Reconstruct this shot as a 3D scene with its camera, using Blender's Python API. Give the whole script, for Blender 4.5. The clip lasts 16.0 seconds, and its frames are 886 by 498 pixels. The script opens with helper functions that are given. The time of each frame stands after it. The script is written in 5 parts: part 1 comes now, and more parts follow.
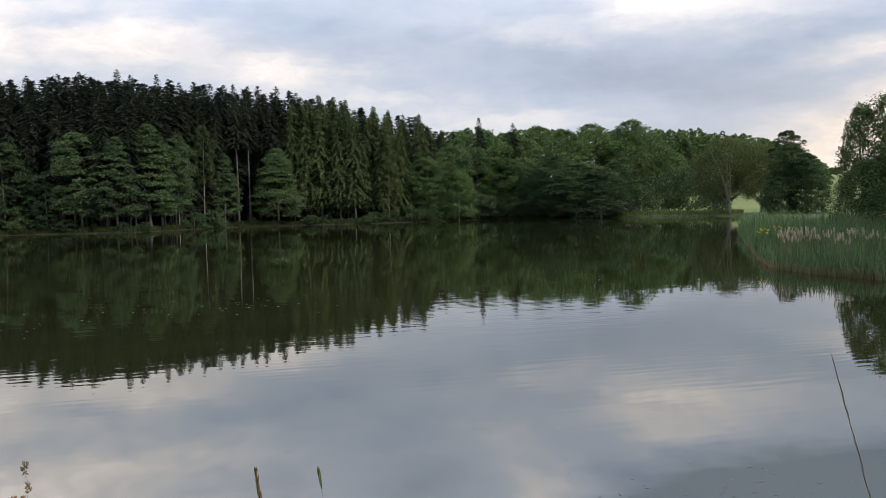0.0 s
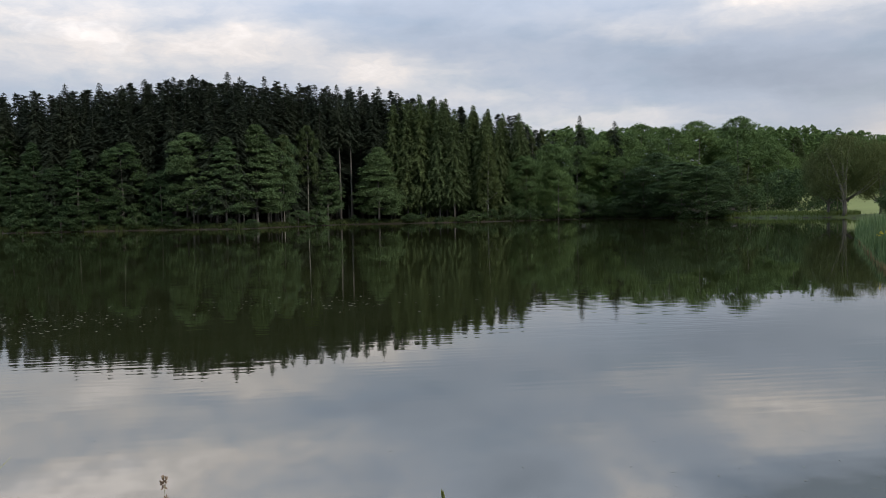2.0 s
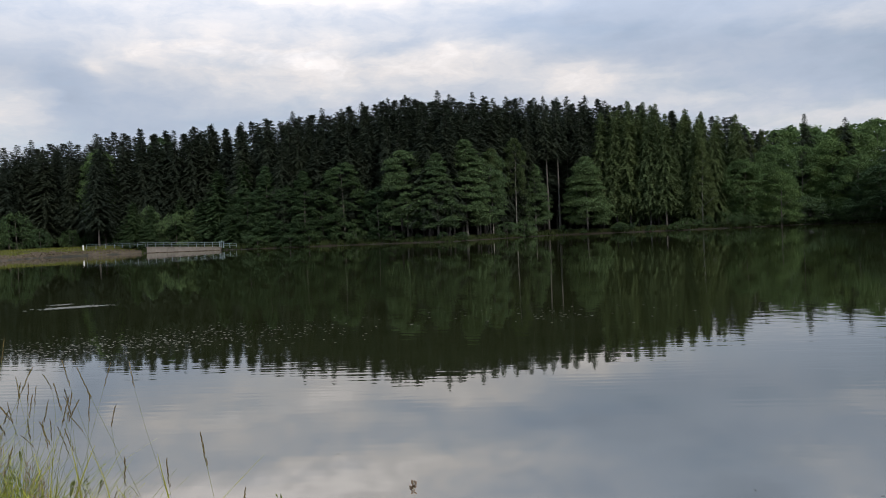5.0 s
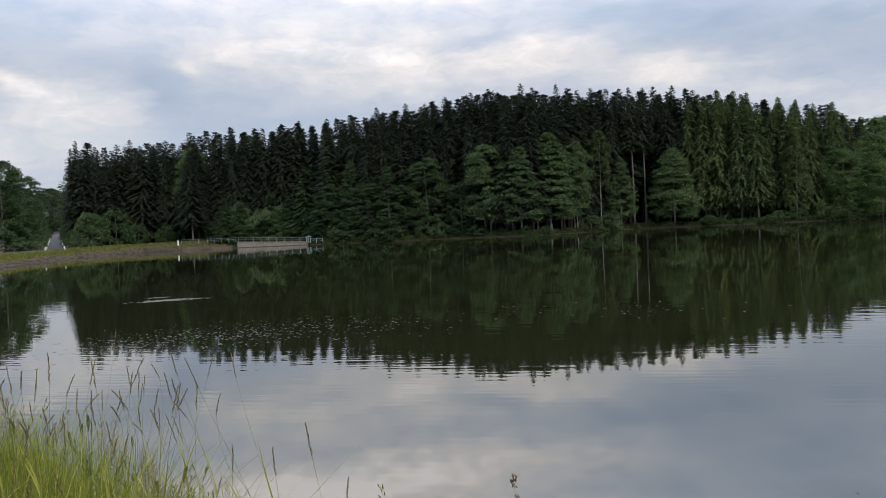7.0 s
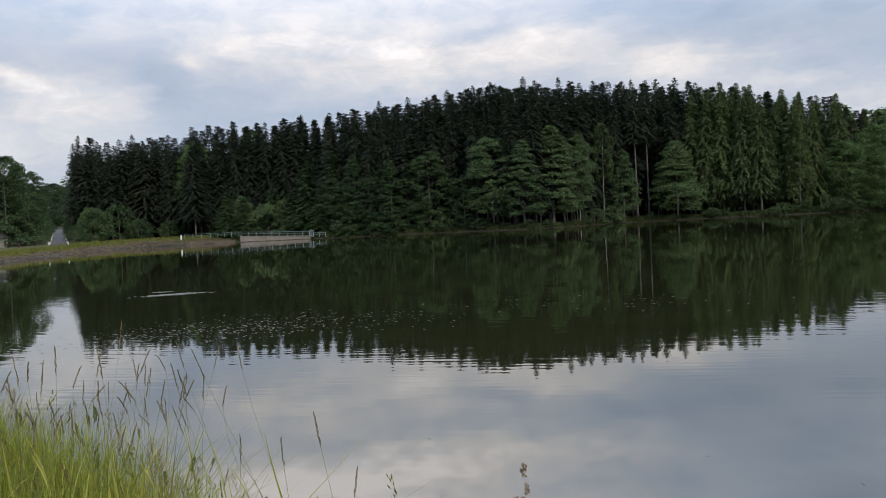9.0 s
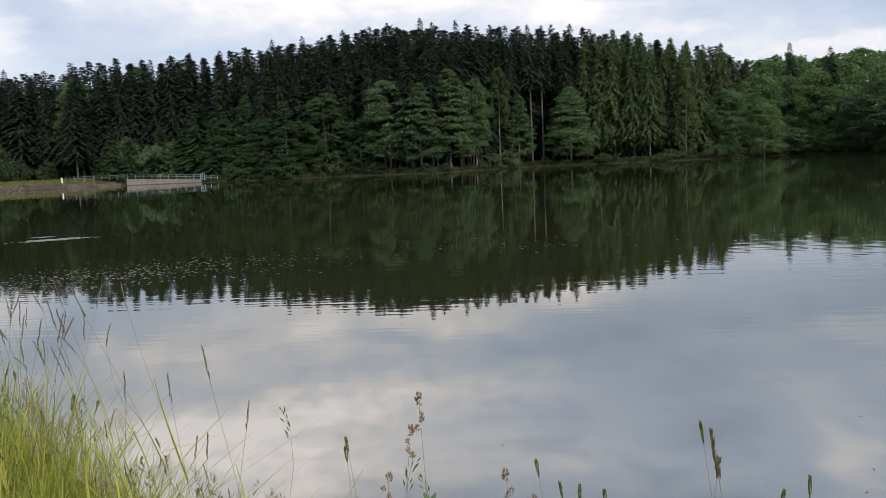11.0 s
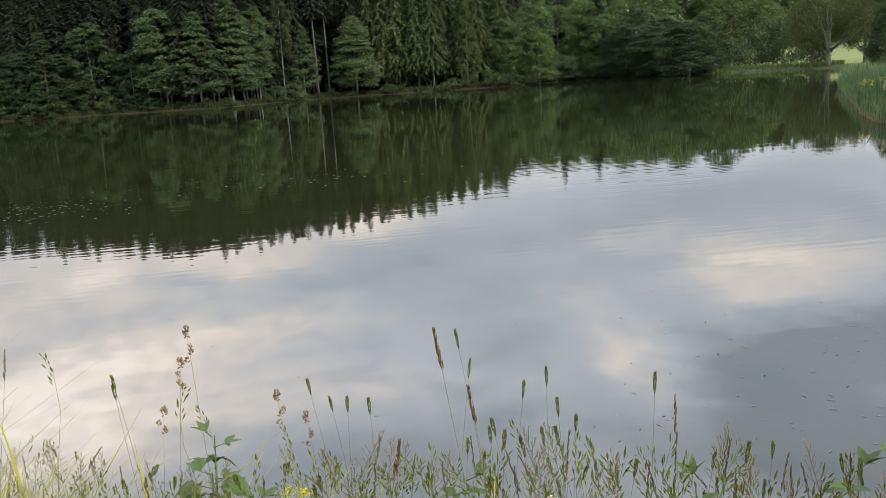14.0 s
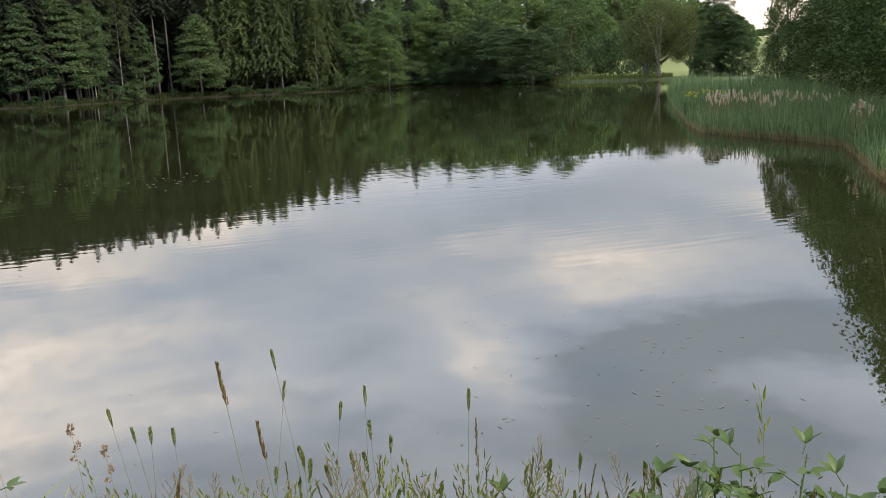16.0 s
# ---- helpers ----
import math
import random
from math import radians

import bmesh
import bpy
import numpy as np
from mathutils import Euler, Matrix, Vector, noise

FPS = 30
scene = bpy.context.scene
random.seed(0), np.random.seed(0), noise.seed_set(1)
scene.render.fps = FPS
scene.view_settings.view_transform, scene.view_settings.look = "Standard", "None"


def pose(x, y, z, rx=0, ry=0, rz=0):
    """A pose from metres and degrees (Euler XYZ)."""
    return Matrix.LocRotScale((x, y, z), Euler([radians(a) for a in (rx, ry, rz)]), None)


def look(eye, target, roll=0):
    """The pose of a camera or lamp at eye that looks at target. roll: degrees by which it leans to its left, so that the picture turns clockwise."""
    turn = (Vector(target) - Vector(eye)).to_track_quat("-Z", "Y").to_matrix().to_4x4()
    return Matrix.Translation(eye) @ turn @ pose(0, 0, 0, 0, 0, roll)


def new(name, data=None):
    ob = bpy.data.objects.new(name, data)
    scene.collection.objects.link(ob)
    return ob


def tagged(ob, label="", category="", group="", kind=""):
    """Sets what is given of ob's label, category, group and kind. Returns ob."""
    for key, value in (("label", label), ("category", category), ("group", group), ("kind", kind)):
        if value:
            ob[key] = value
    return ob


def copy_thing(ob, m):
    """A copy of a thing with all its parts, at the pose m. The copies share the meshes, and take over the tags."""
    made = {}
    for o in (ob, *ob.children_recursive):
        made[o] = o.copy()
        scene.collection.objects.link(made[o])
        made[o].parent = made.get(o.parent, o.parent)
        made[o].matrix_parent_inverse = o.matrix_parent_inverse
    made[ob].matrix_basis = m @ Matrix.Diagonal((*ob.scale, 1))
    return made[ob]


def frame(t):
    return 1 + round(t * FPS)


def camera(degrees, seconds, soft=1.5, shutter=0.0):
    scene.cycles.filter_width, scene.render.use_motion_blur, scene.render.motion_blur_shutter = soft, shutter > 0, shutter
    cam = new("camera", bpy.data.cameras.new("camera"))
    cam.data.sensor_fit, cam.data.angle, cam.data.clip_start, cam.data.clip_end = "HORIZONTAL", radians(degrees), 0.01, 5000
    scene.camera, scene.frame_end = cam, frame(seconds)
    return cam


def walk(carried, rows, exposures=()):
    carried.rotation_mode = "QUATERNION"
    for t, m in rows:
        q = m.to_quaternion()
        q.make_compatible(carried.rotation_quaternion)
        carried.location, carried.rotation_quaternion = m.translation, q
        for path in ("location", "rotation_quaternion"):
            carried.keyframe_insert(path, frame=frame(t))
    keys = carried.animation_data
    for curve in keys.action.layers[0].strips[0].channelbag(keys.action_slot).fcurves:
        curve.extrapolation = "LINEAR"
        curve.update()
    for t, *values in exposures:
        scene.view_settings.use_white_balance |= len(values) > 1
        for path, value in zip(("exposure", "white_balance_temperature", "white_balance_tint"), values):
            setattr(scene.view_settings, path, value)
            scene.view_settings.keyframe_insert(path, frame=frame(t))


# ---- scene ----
cam = camera(56.2, 16.0, 0.5)
ROWS = (
    (0.0, 0.125, -0.018, 2.570, 0.00, -2.78, -1.42), (0.5, 0.109, -0.005, 2.588, 3.64, -2.72, -1.19),
    (1.0, 0.095, 0.007, 2.606, 5.08, -2.80, -0.95), (1.5, 0.081, 0.015, 2.620, 5.93, -2.84, -0.77),
    (2.0, 0.056, 0.015, 2.624, 6.77, -2.73, -1.08), (2.5, 0.030, 0.012, 2.625, 9.20, -2.44, -1.33),
    (3.0, 0.006, 0.010, 2.626, 13.46, -1.92, -1.61), (3.5, -0.015, 0.011, 2.626, 15.79, -1.72, -1.95),
    (4.0, -0.022, 0.023, 2.622, 17.84, -1.52, -2.25), (4.5, -0.026, 0.038, 2.616, 19.74, -1.53, -2.42),
    (5.0, -0.031, 0.050, 2.612, 21.04, -1.54, -2.44), (7.5, -0.071, 0.033, 2.613, 27.69, -1.75, -2.91),
    (8.0, -0.076, 0.033, 2.612, 28.04, -1.83, -3.05), (8.5, -0.078, 0.036, 2.608, 27.95, -1.93, -3.05),
    (8.7, -0.079, 0.037, 2.606, 27.72, -2.00, -3.02), (10.8, -0.089, 0.068, 2.569, 20.22, -5.05, -2.50),
    (11.0, -0.088, 0.068, 2.566, 20.08, -6.28, -2.57), (11.5, -0.068, 0.050, 2.559, 19.76, -8.36, -3.00),
    (12.0, -0.053, 0.031, 2.560, 18.82, -9.33, -3.52), (12.5, -0.039, 0.029, 2.561, 15.66, -10.32, -3.56),
    (13.0, -0.025, 0.018, 2.563, 11.68, -10.97, -3.52), (13.5, -0.014, 0.006, 2.564, 8.26, -11.47, -3.56),
    (14.0, 0.005, -0.004, 2.564, 6.03, -11.67, -3.71), (14.5, 0.015, -0.003, 2.563, 3.72, -11.80, -3.71),
    (15.0, 0.029, -0.001, 2.568, 0.56, -11.99, -3.42), (15.5, 0.057, 0.015, 2.575, -1.89, -12.05, -3.02),
    (16.0, 0.086, 0.044, 2.579, -4.35, -11.92, -2.32),
)
EXPOSURES = (
    (0.0, 0.30, 6700, 13), (0.8, 0.14, 6650, 12), (2.0, 0.08, 6650, 12), (3.5, 0.03, 6550, 12), (5.0, 0.05, 6500, 12), (8.5, 0.08, 6450, 12), (10.6, 0.22, 6500, 12), (11.0, 0.45, 6550, 13),
    (11.6, 0.64, 6700, 13), (12.1, 0.79, 6850, 14), (12.6, 0.95, 6950, 14), (13.5, 0.95, 7000, 14), (14.2, 0.82, 7050, 14), (15.0, 0.69, 7080, 14), (15.5, 0.76, 7090, 14), (16.0, 0.86, 7100, 14),
)
walk(cam, [(t, pose(x, y, z, 90 + pitch, 0, yaw) @ pose(0, 0, 0, 0, 0, roll)) for t, x, y, z, yaw, pitch, roll in ROWS], EXPOSURES)

# ---- sky and sun ----
SUN_AZ, SUN_EL = 125.0, 36.0
world = bpy.data.worlds.new("evening_sky")
scene.world = world
world.use_nodes = True


class Graph:
    """Short hand for node trees."""

    def __init__(self, tree):
        self.tree = tree
        tree.nodes.clear()

    def node(self, kind, values=()):
        n = self.tree.nodes.new(kind)
        for key, value in dict(values).items():
            if isinstance(value, bpy.types.NodeSocket):
                self.tree.links.new(value, n.inputs[key])
            else:
                n.inputs[key].default_value = value
        return n

    def math(self, op, a, b=0.0, c=0.0):
        n = self.tree.nodes.new("ShaderNodeMath")
        n.operation = op
        for k, value in enumerate((a, b, c)):
            if isinstance(value, bpy.types.NodeSocket):
                self.tree.links.new(value, n.inputs[k])
            else:
                n.inputs[k].default_value = value
        return n.outputs[0]

    def noise(self, vector, scale, detail=4.0, rough=0.55, distortion=0.0):
        v = {"Scale": scale, "Detail": detail, "Roughness": rough, "Distortion": distortion}
        if vector is not None:
            v["Vector"] = vector
        return self.node("ShaderNodeTexNoise", v).outputs["Fac"]

    def ramp(self, fac, stops):
        n = self.node("ShaderNodeValToRGB", {"Fac": fac})
        e = n.color_ramp.elements
        while len(e) < len(stops):
            e.new(0.5)
        for el, (p, c) in zip(e, stops):
            el.position, el.color = p, (*c, 1.0)
        return n.outputs["Color"]

    def mix(self, fac, a, b, blend="MIX"):
        n = self.tree.nodes.new("ShaderNodeMix")
        n.data_type, n.blend_type = "RGBA", blend
        for k, value in ((0, fac), (6, a), (7, b)):
            if isinstance(value, bpy.types.NodeSocket):
                self.tree.links.new(value, n.inputs[k])
            else:
                n.inputs[k].default_value = value
        return n.outputs[2]


def rgb(r, g, b):
    return (r, g, b, 1.0)


# clouds: (azimuth, elevation, half width, half height, slope, lightness), in degrees
CLOUDS = (
    (-38, 12.2, 5.5, 1.5, 2, 0.55), (-29, 11.6, 6.0, 1.9, 4, 0.55), (-19.5, 11.3, 5.0, 1.3, 3, 0.50), (-27, 9.8, 11, 1.5, 0, 0.25),
    (-24.3, 12.2, 2.6, 0.45, 6, -0.30), (-11.4, 9.5, 3.4, 1.1, -4, 0.62), (-5.4, 9.3, 2.6, 0.8, 0, 0.20), (-50.5, 8.6, 4.0, 1.7, -6, 0.50), (-54.5, 10.1, 4.0, 0.6, -12, 0.40),
    (-45.3, 8.8, 1.8, 2.4, 8, -0.10), (-43.0, 10.9, 0.7, 0.5, 0, 0.25), (-48, 13.2, 6, 1.1, 3, 0.12), (-58, 6.0, 9, 2.0, 0, 0.40),
    (-4.5, 7.6, 6.0, 0.7, 0, 0.28), (4.5, 5.8, 8.0, 1.0, 0, 0.34), (6.9, 11.4, 4.0, 0.8, -10, 0.20), (14.3, 13.2, 4.6, 1.5, 3, 0.52), (20.5, 12.6, 6.0, 1.6, -4, 0.26),
    (15.0, 15.4, 2.6, 0.9, -8, 0.32), (15, 8.2, 9.0, 1.8, -6, -0.20), (29, 4.2, 7.5, 2.5, 16, 0.80), (28.5, 9.2, 5.0, 0.7, 8, 0.45), (19.5, 18.4, 8.0, 1.7, -9, -0.62),
    (30, 16.8, 8.0, 2.0, 0, -0.50), (22, 24, 12, 3.5, 0, -0.62), (7.4, 20.0, 1.9, 4.2, -52, 0.40), (2.5, 15.2, 4.0, 1.1, 0, 0.12), (-9, 14.2, 7.0, 2.0, 0, -0.15),
    (-22, 16.0, 12, 1.5, -4, 0.42), (-37, 17.4, 12, 2.4, 0, 0.95), (-36, 21.5, 14, 2.6, 0, 0.80), (-14, 20.5, 9.0, 2.0, 4, 0.20), (-2, 18.6, 4.0, 1.5, -20, -0.15), (-12, 26, 14, 3.0, 0, -0.25),
)
g = Graph(world.node_tree)
way = g.node("ShaderNodeTexCoord").outputs["Generated"]
xyz = g.node("ShaderNodeSeparateXYZ", {0: way})
az_deg = g.math("MULTIPLY", g.math("ARCTAN2", xyz.outputs[0], xyz.outputs[1]), 57.2958)
el_deg = g.math("MULTIPLY", g.math("ARCSINE", xyz.outputs[2]), 57.2958)
flat = g.node("ShaderNodeCombineXYZ", {0: g.math("MULTIPLY", az_deg, 0.075), 1: g.math("MULTIPLY", el_deg, 0.26)}).outputs[0]
warp_a = g.math("MULTIPLY_ADD", g.noise(flat, 2.2, 5.0), 5.0, -2.5)
warp_e = g.math("MULTIPLY_ADD", g.noise(flat, 3.1, 5.0), 1.9, -0.95)
az_w, el_w = g.math("ADD", az_deg, warp_a), g.math("ADD", el_deg, warp_e)
light = g.math("MULTIPLY_ADD", g.noise(flat, 1.15, 6.0, 0.5, 0.3), 0.34, 0.14)
puffs = g.node("ShaderNodeCombineXYZ", {0: g.math("MULTIPLY", az_w, 0.24), 1: g.math("MULTIPLY", el_w, 0.44)}).outputs[0]
shapes = None
for a0, e0, sa, se, slope, amount in CLOUDS:
    c, s = math.cos(radians(slope)), math.sin(radians(slope))
    da, de = g.math("SUBTRACT", az_w, float(a0)), g.math("SUBTRACT", el_w, float(e0))
    u = g.math("DIVIDE", g.math("MULTIPLY_ADD", da, c, g.math("MULTIPLY", de, s)), float(sa))
    v = g.math("DIVIDE", g.math("MULTIPLY_ADD", de, c, g.math("MULTIPLY", da, -s)), float(se))
    bell = g.math("EXPONENT", g.math("MULTIPLY", g.math("MULTIPLY_ADD", u, u, g.math("MULTIPLY", v, v)), -1.0))
    shapes = g.math("MULTIPLY", bell, float(amount) * 1.25) if shapes is None else g.math("MULTIPLY_ADD", bell, float(amount) * 1.25, shapes)
billow = g.math("MULTIPLY_ADD", g.noise(puffs, 1.7, 8.0, 0.6), 2.4, -1.2)
light = g.math("ADD", light, g.math("ADD", shapes, g.math("MULTIPLY", billow, g.math("MULTIPLY_ADD", g.math("MAXIMUM", shapes, 0.0), 0.75, 0.09))))
cloud = g.ramp(g.math("MULTIPLY_ADD", light, 0.6, 0.1), ((0.0, (0.25, 0.305, 0.385)), (0.1, (0.34, 0.405, 0.51)), (0.28, (0.47, 0.545, 0.665)), (0.46, (0.655, 0.685, 0.74)), (0.70, (0.86, 0.83, 0.815)), (1.0, (1.12, 1.07, 1.04))))
air = g.node("ShaderNodeTexSky")
air.sky_type, air.sun_disc, air.sun_elevation, air.sun_rotation = "NISHITA", False, radians(SUN_EL), radians(SUN_AZ)
blue = g.mix(1.0, air.outputs[0], rgb(0.1, 0.1, 0.1), "MULTIPLY")
cover = g.ramp(g.noise(flat, 1.4, 5.0, 0.55), ((0.25, (0.55, 0.55, 0.55)), (0.5, (0.95, 0.95, 0.95))))
rise = g.ramp(g.math("DIVIDE", el_deg, 90.0), ((0.12, (0.0, 0.0, 0.0)), (0.22, (1.0, 1.0, 1.0))))
glow = g.math("MULTIPLY", g.ramp(g.math("MULTIPLY_ADD", az_deg, 0.05, -0.4), ((0.0, (0.0, 0.0, 0.0)), (1.0, (1.0, 1.0, 1.0)))), g.ramp(g.math("DIVIDE", el_deg, 90.0), ((0.04, (1.0, 1.0, 1.0)), (0.12, (0.0, 0.0, 0.0)))))
warm = g.mix(glow, g.mix(rise, rgb(1.0, 1.0, 1.0), rgb(1.0, 0.99, 0.985)), rgb(1.08, 0.97, 0.86))
back = g.node("ShaderNodeBackground", {"Color": g.mix(1.0, g.mix(cover, blue, cloud), warm, "MULTIPLY"), "Strength": g.math("MULTIPLY_ADD", rise, 0.68, 0.93)})
g.node("ShaderNodeOutputWorld", {"Surface": back.outputs[0]})

sun = new("sun", bpy.data.lights.new("sun", "SUN"))
sun.data.energy, sun.data.angle, sun.data.color = 2.1, radians(11), (1.0, 0.93, 0.84)
sun.matrix_world = look((0, 0, 0), (-math.sin(radians(SUN_AZ)) * math.cos(radians(SUN_EL)), -math.cos(radians(SUN_AZ)) * math.cos(radians(SUN_EL)), -math.sin(radians(SUN_EL))))


# ---- materials ----
def material(name):
    m = bpy.data.materials.new(name)
    m.use_nodes = True
    return m, Graph(m.node_tree)


def finish(g, color, rough=0.7, normal=None, spec=0.3, through_light=0.0, metal=0.0):
    v = {"Base Color": color, "Roughness": rough, "Specular IOR Level": spec, "Metallic": metal}
    if normal is not None:
        v["Normal"] = normal
    s = g.node("ShaderNodeBsdfPrincipled", v).outputs[0]
    if through_light:
        t = g.node("ShaderNodeBsdfTranslucent", {"Color": color}).outputs[0]
        s = g.node("ShaderNodeMixShader", {0: through_light, 1: s, 2: t}).outputs[0]
    g.node("ShaderNodeOutputMaterial", {"Surface": s})


def leaf_material(name, dark, mid, bright, through_light=0.25, rough=0.6, spread=0.3, gloss=0.06):
    """Foliage: tone from leaf to leaf, from tree to tree, and over the crown."""
    m, g = material(name)
    island = g.node("ShaderNodeNewGeometry").outputs["Random Per Island"]
    whole = g.node("ShaderNodeObjectInfo").outputs["Random"]
    place = g.node("ShaderNodeTexCoord").outputs["Object"]
    big = g.math("MULTIPLY_ADD", g.noise(place, 0.7, 3.0), 1.5, -0.25)
    f = g.math("ADD", g.math("MULTIPLY", island, spread), g.math("MULTIPLY", big, 1.0 - spread))
    c = g.ramp(f, ((0.1, dark), (0.5, mid), (0.95, bright)))
    tint = g.ramp(whole, ((0.0, (0.82, 0.86, 0.86)), (1.0, (1.12, 1.1, 0.98))))
    finish(g, g.mix(1.0, c, tint, "MULTIPLY"), rough, None, gloss, through_light)
    return m


def bark_material(name, a, b, scale=3.0):
    m, g = material(name)
    co = g.node("ShaderNodeTexCoord").outputs["Object"]
    st = g.node("ShaderNodeMapping", {"Vector": co, "Scale": (1.0, 1.0, 0.25)}).outputs[0]
    f = g.noise(st, scale * 3, 6.0, 0.65)
    bump = g.node("ShaderNodeBump", {"Height": f, "Strength": 0.5, "Distance": 0.03}).outputs[0]
    finish(g, g.ramp(f, ((0.3, a), (0.7, b))), 0.9, bump, 0.2)
    return m


def grain_material(name, a, b, scale=2.0, rough=0.85, bump=0.02, spec=0.3, metal=0.0):
    """A plain surface with patches and fine grain."""
    m, g = material(name)
    co = g.node("ShaderNodeTexCoord").outputs["Object"]
    coarse, fine = g.noise(co, scale, 4.0), g.noise(co, scale * 14, 3.0)
    f = g.math("ADD", g.math("MULTIPLY", coarse, 0.65), g.math("MULTIPLY", fine, 0.35))
    n = g.node("ShaderNodeBump", {"Height": f, "Strength": 0.6, "Distance": bump}).outputs[0]
    finish(g, g.ramp(f, ((0.3, a), (0.7, b))), rough, n, spec, 0.0, metal)
    return m


SPRUCE = leaf_material("spruce_needles", (0.026, 0.036, 0.026), (0.043, 0.056, 0.040), (0.062, 0.079, 0.054), 0.2)
LARCH = leaf_material("larch_needles", (0.066, 0.094, 0.043), (0.106, 0.144, 0.064), (0.152, 0.196, 0.086), 0.3)
MAPLE = leaf_material("maple_leaves", (0.060, 0.100, 0.050), (0.104, 0.160, 0.078), (0.158, 0.226, 0.106), 0.3)
BEECH = leaf_material("beech_leaves", (0.066, 0.114, 0.047), (0.118, 0.184, 0.072), (0.186, 0.262, 0.102), 0.3)
GOAT_WILLOW = leaf_material("goat_willow_leaves", (0.020, 0.042, 0.015), (0.048, 0.086, 0.029), (0.110, 0.164, 0.054))
BIRCH = leaf_material("birch_leaves", (0.050, 0.074, 0.030), (0.082, 0.112, 0.046), (0.120, 0.150, 0.065))
WILLOW = leaf_material("willow_leaves", (0.056, 0.076, 0.030), (0.098, 0.122, 0.050), (0.150, 0.176, 0.078), 0.35)
ALDER = leaf_material("alder_leaves", (0.038, 0.068, 0.035), (0.068, 0.112, 0.053), (0.112, 0.164, 0.074), 0.3)
HAZEL = leaf_material("hazel_leaves", (0.040, 0.066, 0.026), (0.082, 0.122, 0.045), (0.150, 0.196, 0.072))
SEDGE = leaf_material("shore_sedge", (0.022, 0.036, 0.014), (0.045, 0.062, 0.024), (0.090, 0.105, 0.040))
DAM_GRASS = leaf_material("dam_grass", (0.060, 0.078, 0.016), (0.120, 0.134, 0.034), (0.205, 0.200, 0.066))
FIELD_GRASS = leaf_material("field_grass", (0.080, 0.115, 0.036), (0.125, 0.170, 0.055), (0.180, 0.225, 0.080))
REED = leaf_material("reed_blades", (0.036, 0.072, 0.030), (0.100, 0.165, 0.078), (0.240, 0.310, 0.160), 0.3, 0.5, 0.6)
GRASS = leaf_material("grass_blades", (0.065, 0.098, 0.012), (0.215, 0.245, 0.036), (0.460, 0.430, 0.105), 0.25, 0.5, 0.55)
STALK = leaf_material("grass_stalks", (0.090, 0.108, 0.022), (0.165, 0.180, 0.045), (0.290, 0.275, 0.095), 0.2, 0.6)
SEED_GREEN = leaf_material("green_seed_heads", (0.080, 0.105, 0.024), (0.165, 0.195, 0.052), (0.310, 0.320, 0.120), 0.25, 0.6, 0.6)
SEED_BROWN = leaf_material("brown_seed_heads", (0.065, 0.045, 0.024), (0.150, 0.108, 0.058), (0.300, 0.230, 0.130), 0.2, 0.6, 0.6)
SEED_PINK = leaf_material("pinkish_seed_heads", (0.220, 0.150, 0.110), (0.360, 0.260, 0.195), (0.520, 0.400, 0.310), 0.25)
BRAMBLE = leaf_material("bramble_leaves", (0.020, 0.044, 0.010), (0.050, 0.094, 0.020), (0.150, 0.210, 0.060), 0.2, 0.36, 0.65, 0.35)
FLUFF = leaf_material("cattail_fluff", (0.420, 0.340, 0.260), (0.600, 0.510, 0.410), (0.760, 0.680, 0.580), 0.2)
DRY = leaf_material("dry_reed_litter", (0.130, 0.095, 0.050), (0.230, 0.170, 0.095), (0.340, 0.260, 0.150), 0.2)
STRAW = leaf_material("straw", (0.180, 0.150, 0.050), (0.300, 0.255, 0.095), (0.420, 0.370, 0.160), 0.25)
YELLOW_GREEN = leaf_material("yellow_green_florets", (0.300, 0.310, 0.030), (0.450, 0.450, 0.060), (0.600, 0.580, 0.120), 0.2)
PETAL = leaf_material("yellow_petals", (0.550, 0.400, 0.020), (0.700, 0.540, 0.030), (0.800, 0.650, 0.060), 0.2)
FLOAT = leaf_material("floating_leaves", (0.075, 0.076, 0.064), (0.130, 0.130, 0.112), (0.240, 0.236, 0.212), 0.0, 0.4)
BARK = bark_material("spruce_bark", (0.060, 0.056, 0.052), (0.150, 0.140, 0.128))
GREY_BARK = bark_material("grey_bark", (0.090, 0.085, 0.075), (0.200, 0.185, 0.165))
WHITE_BARK = bark_material("birch_bark", (0.090, 0.085, 0.075), (0.300, 0.290, 0.260))
CONCRETE = grain_material("weathered_concrete", (0.120, 0.106, 0.088), (0.240, 0.215, 0.180), 0.8)
RAIL = grain_material("grey_green_paint", (0.160, 0.215, 0.220), (0.240, 0.300, 0.305), 3.0, 0.5, 0.001)
WHITE = grain_material("white_paint", (0.620, 0.620, 0.600), (0.800, 0.800, 0.780), 2.0, 0.6, 0.002)
PLASTER = grain_material("cream_plaster", (0.400, 0.370, 0.290), (0.540, 0.510, 0.420), 1.5)
ROOFING = grain_material("dark_roofing", (0.030, 0.028, 0.028), (0.060, 0.056, 0.054), 2.5)
DARK_WOOD = grain_material("dark_wood", (0.040, 0.025, 0.018), (0.090, 0.060, 0.042), 4.0)
ASPHALT = grain_material("old_asphalt", (0.060, 0.062, 0.066), (0.110, 0.112, 0.118), 1.2)
STONE = grain_material("bank_stone", (0.050, 0.040, 0.028), (0.150, 0.120, 0.086), 1.5)
STONE_BANK = grain_material("stony_bank", (0.045, 0.036, 0.024), (0.120, 0.096, 0.066), 0.9, 0.9, 0.12)
FOREST_FLOOR = grain_material("forest_floor", (0.011, 0.011, 0.007), (0.036, 0.026, 0.016), 0.35)
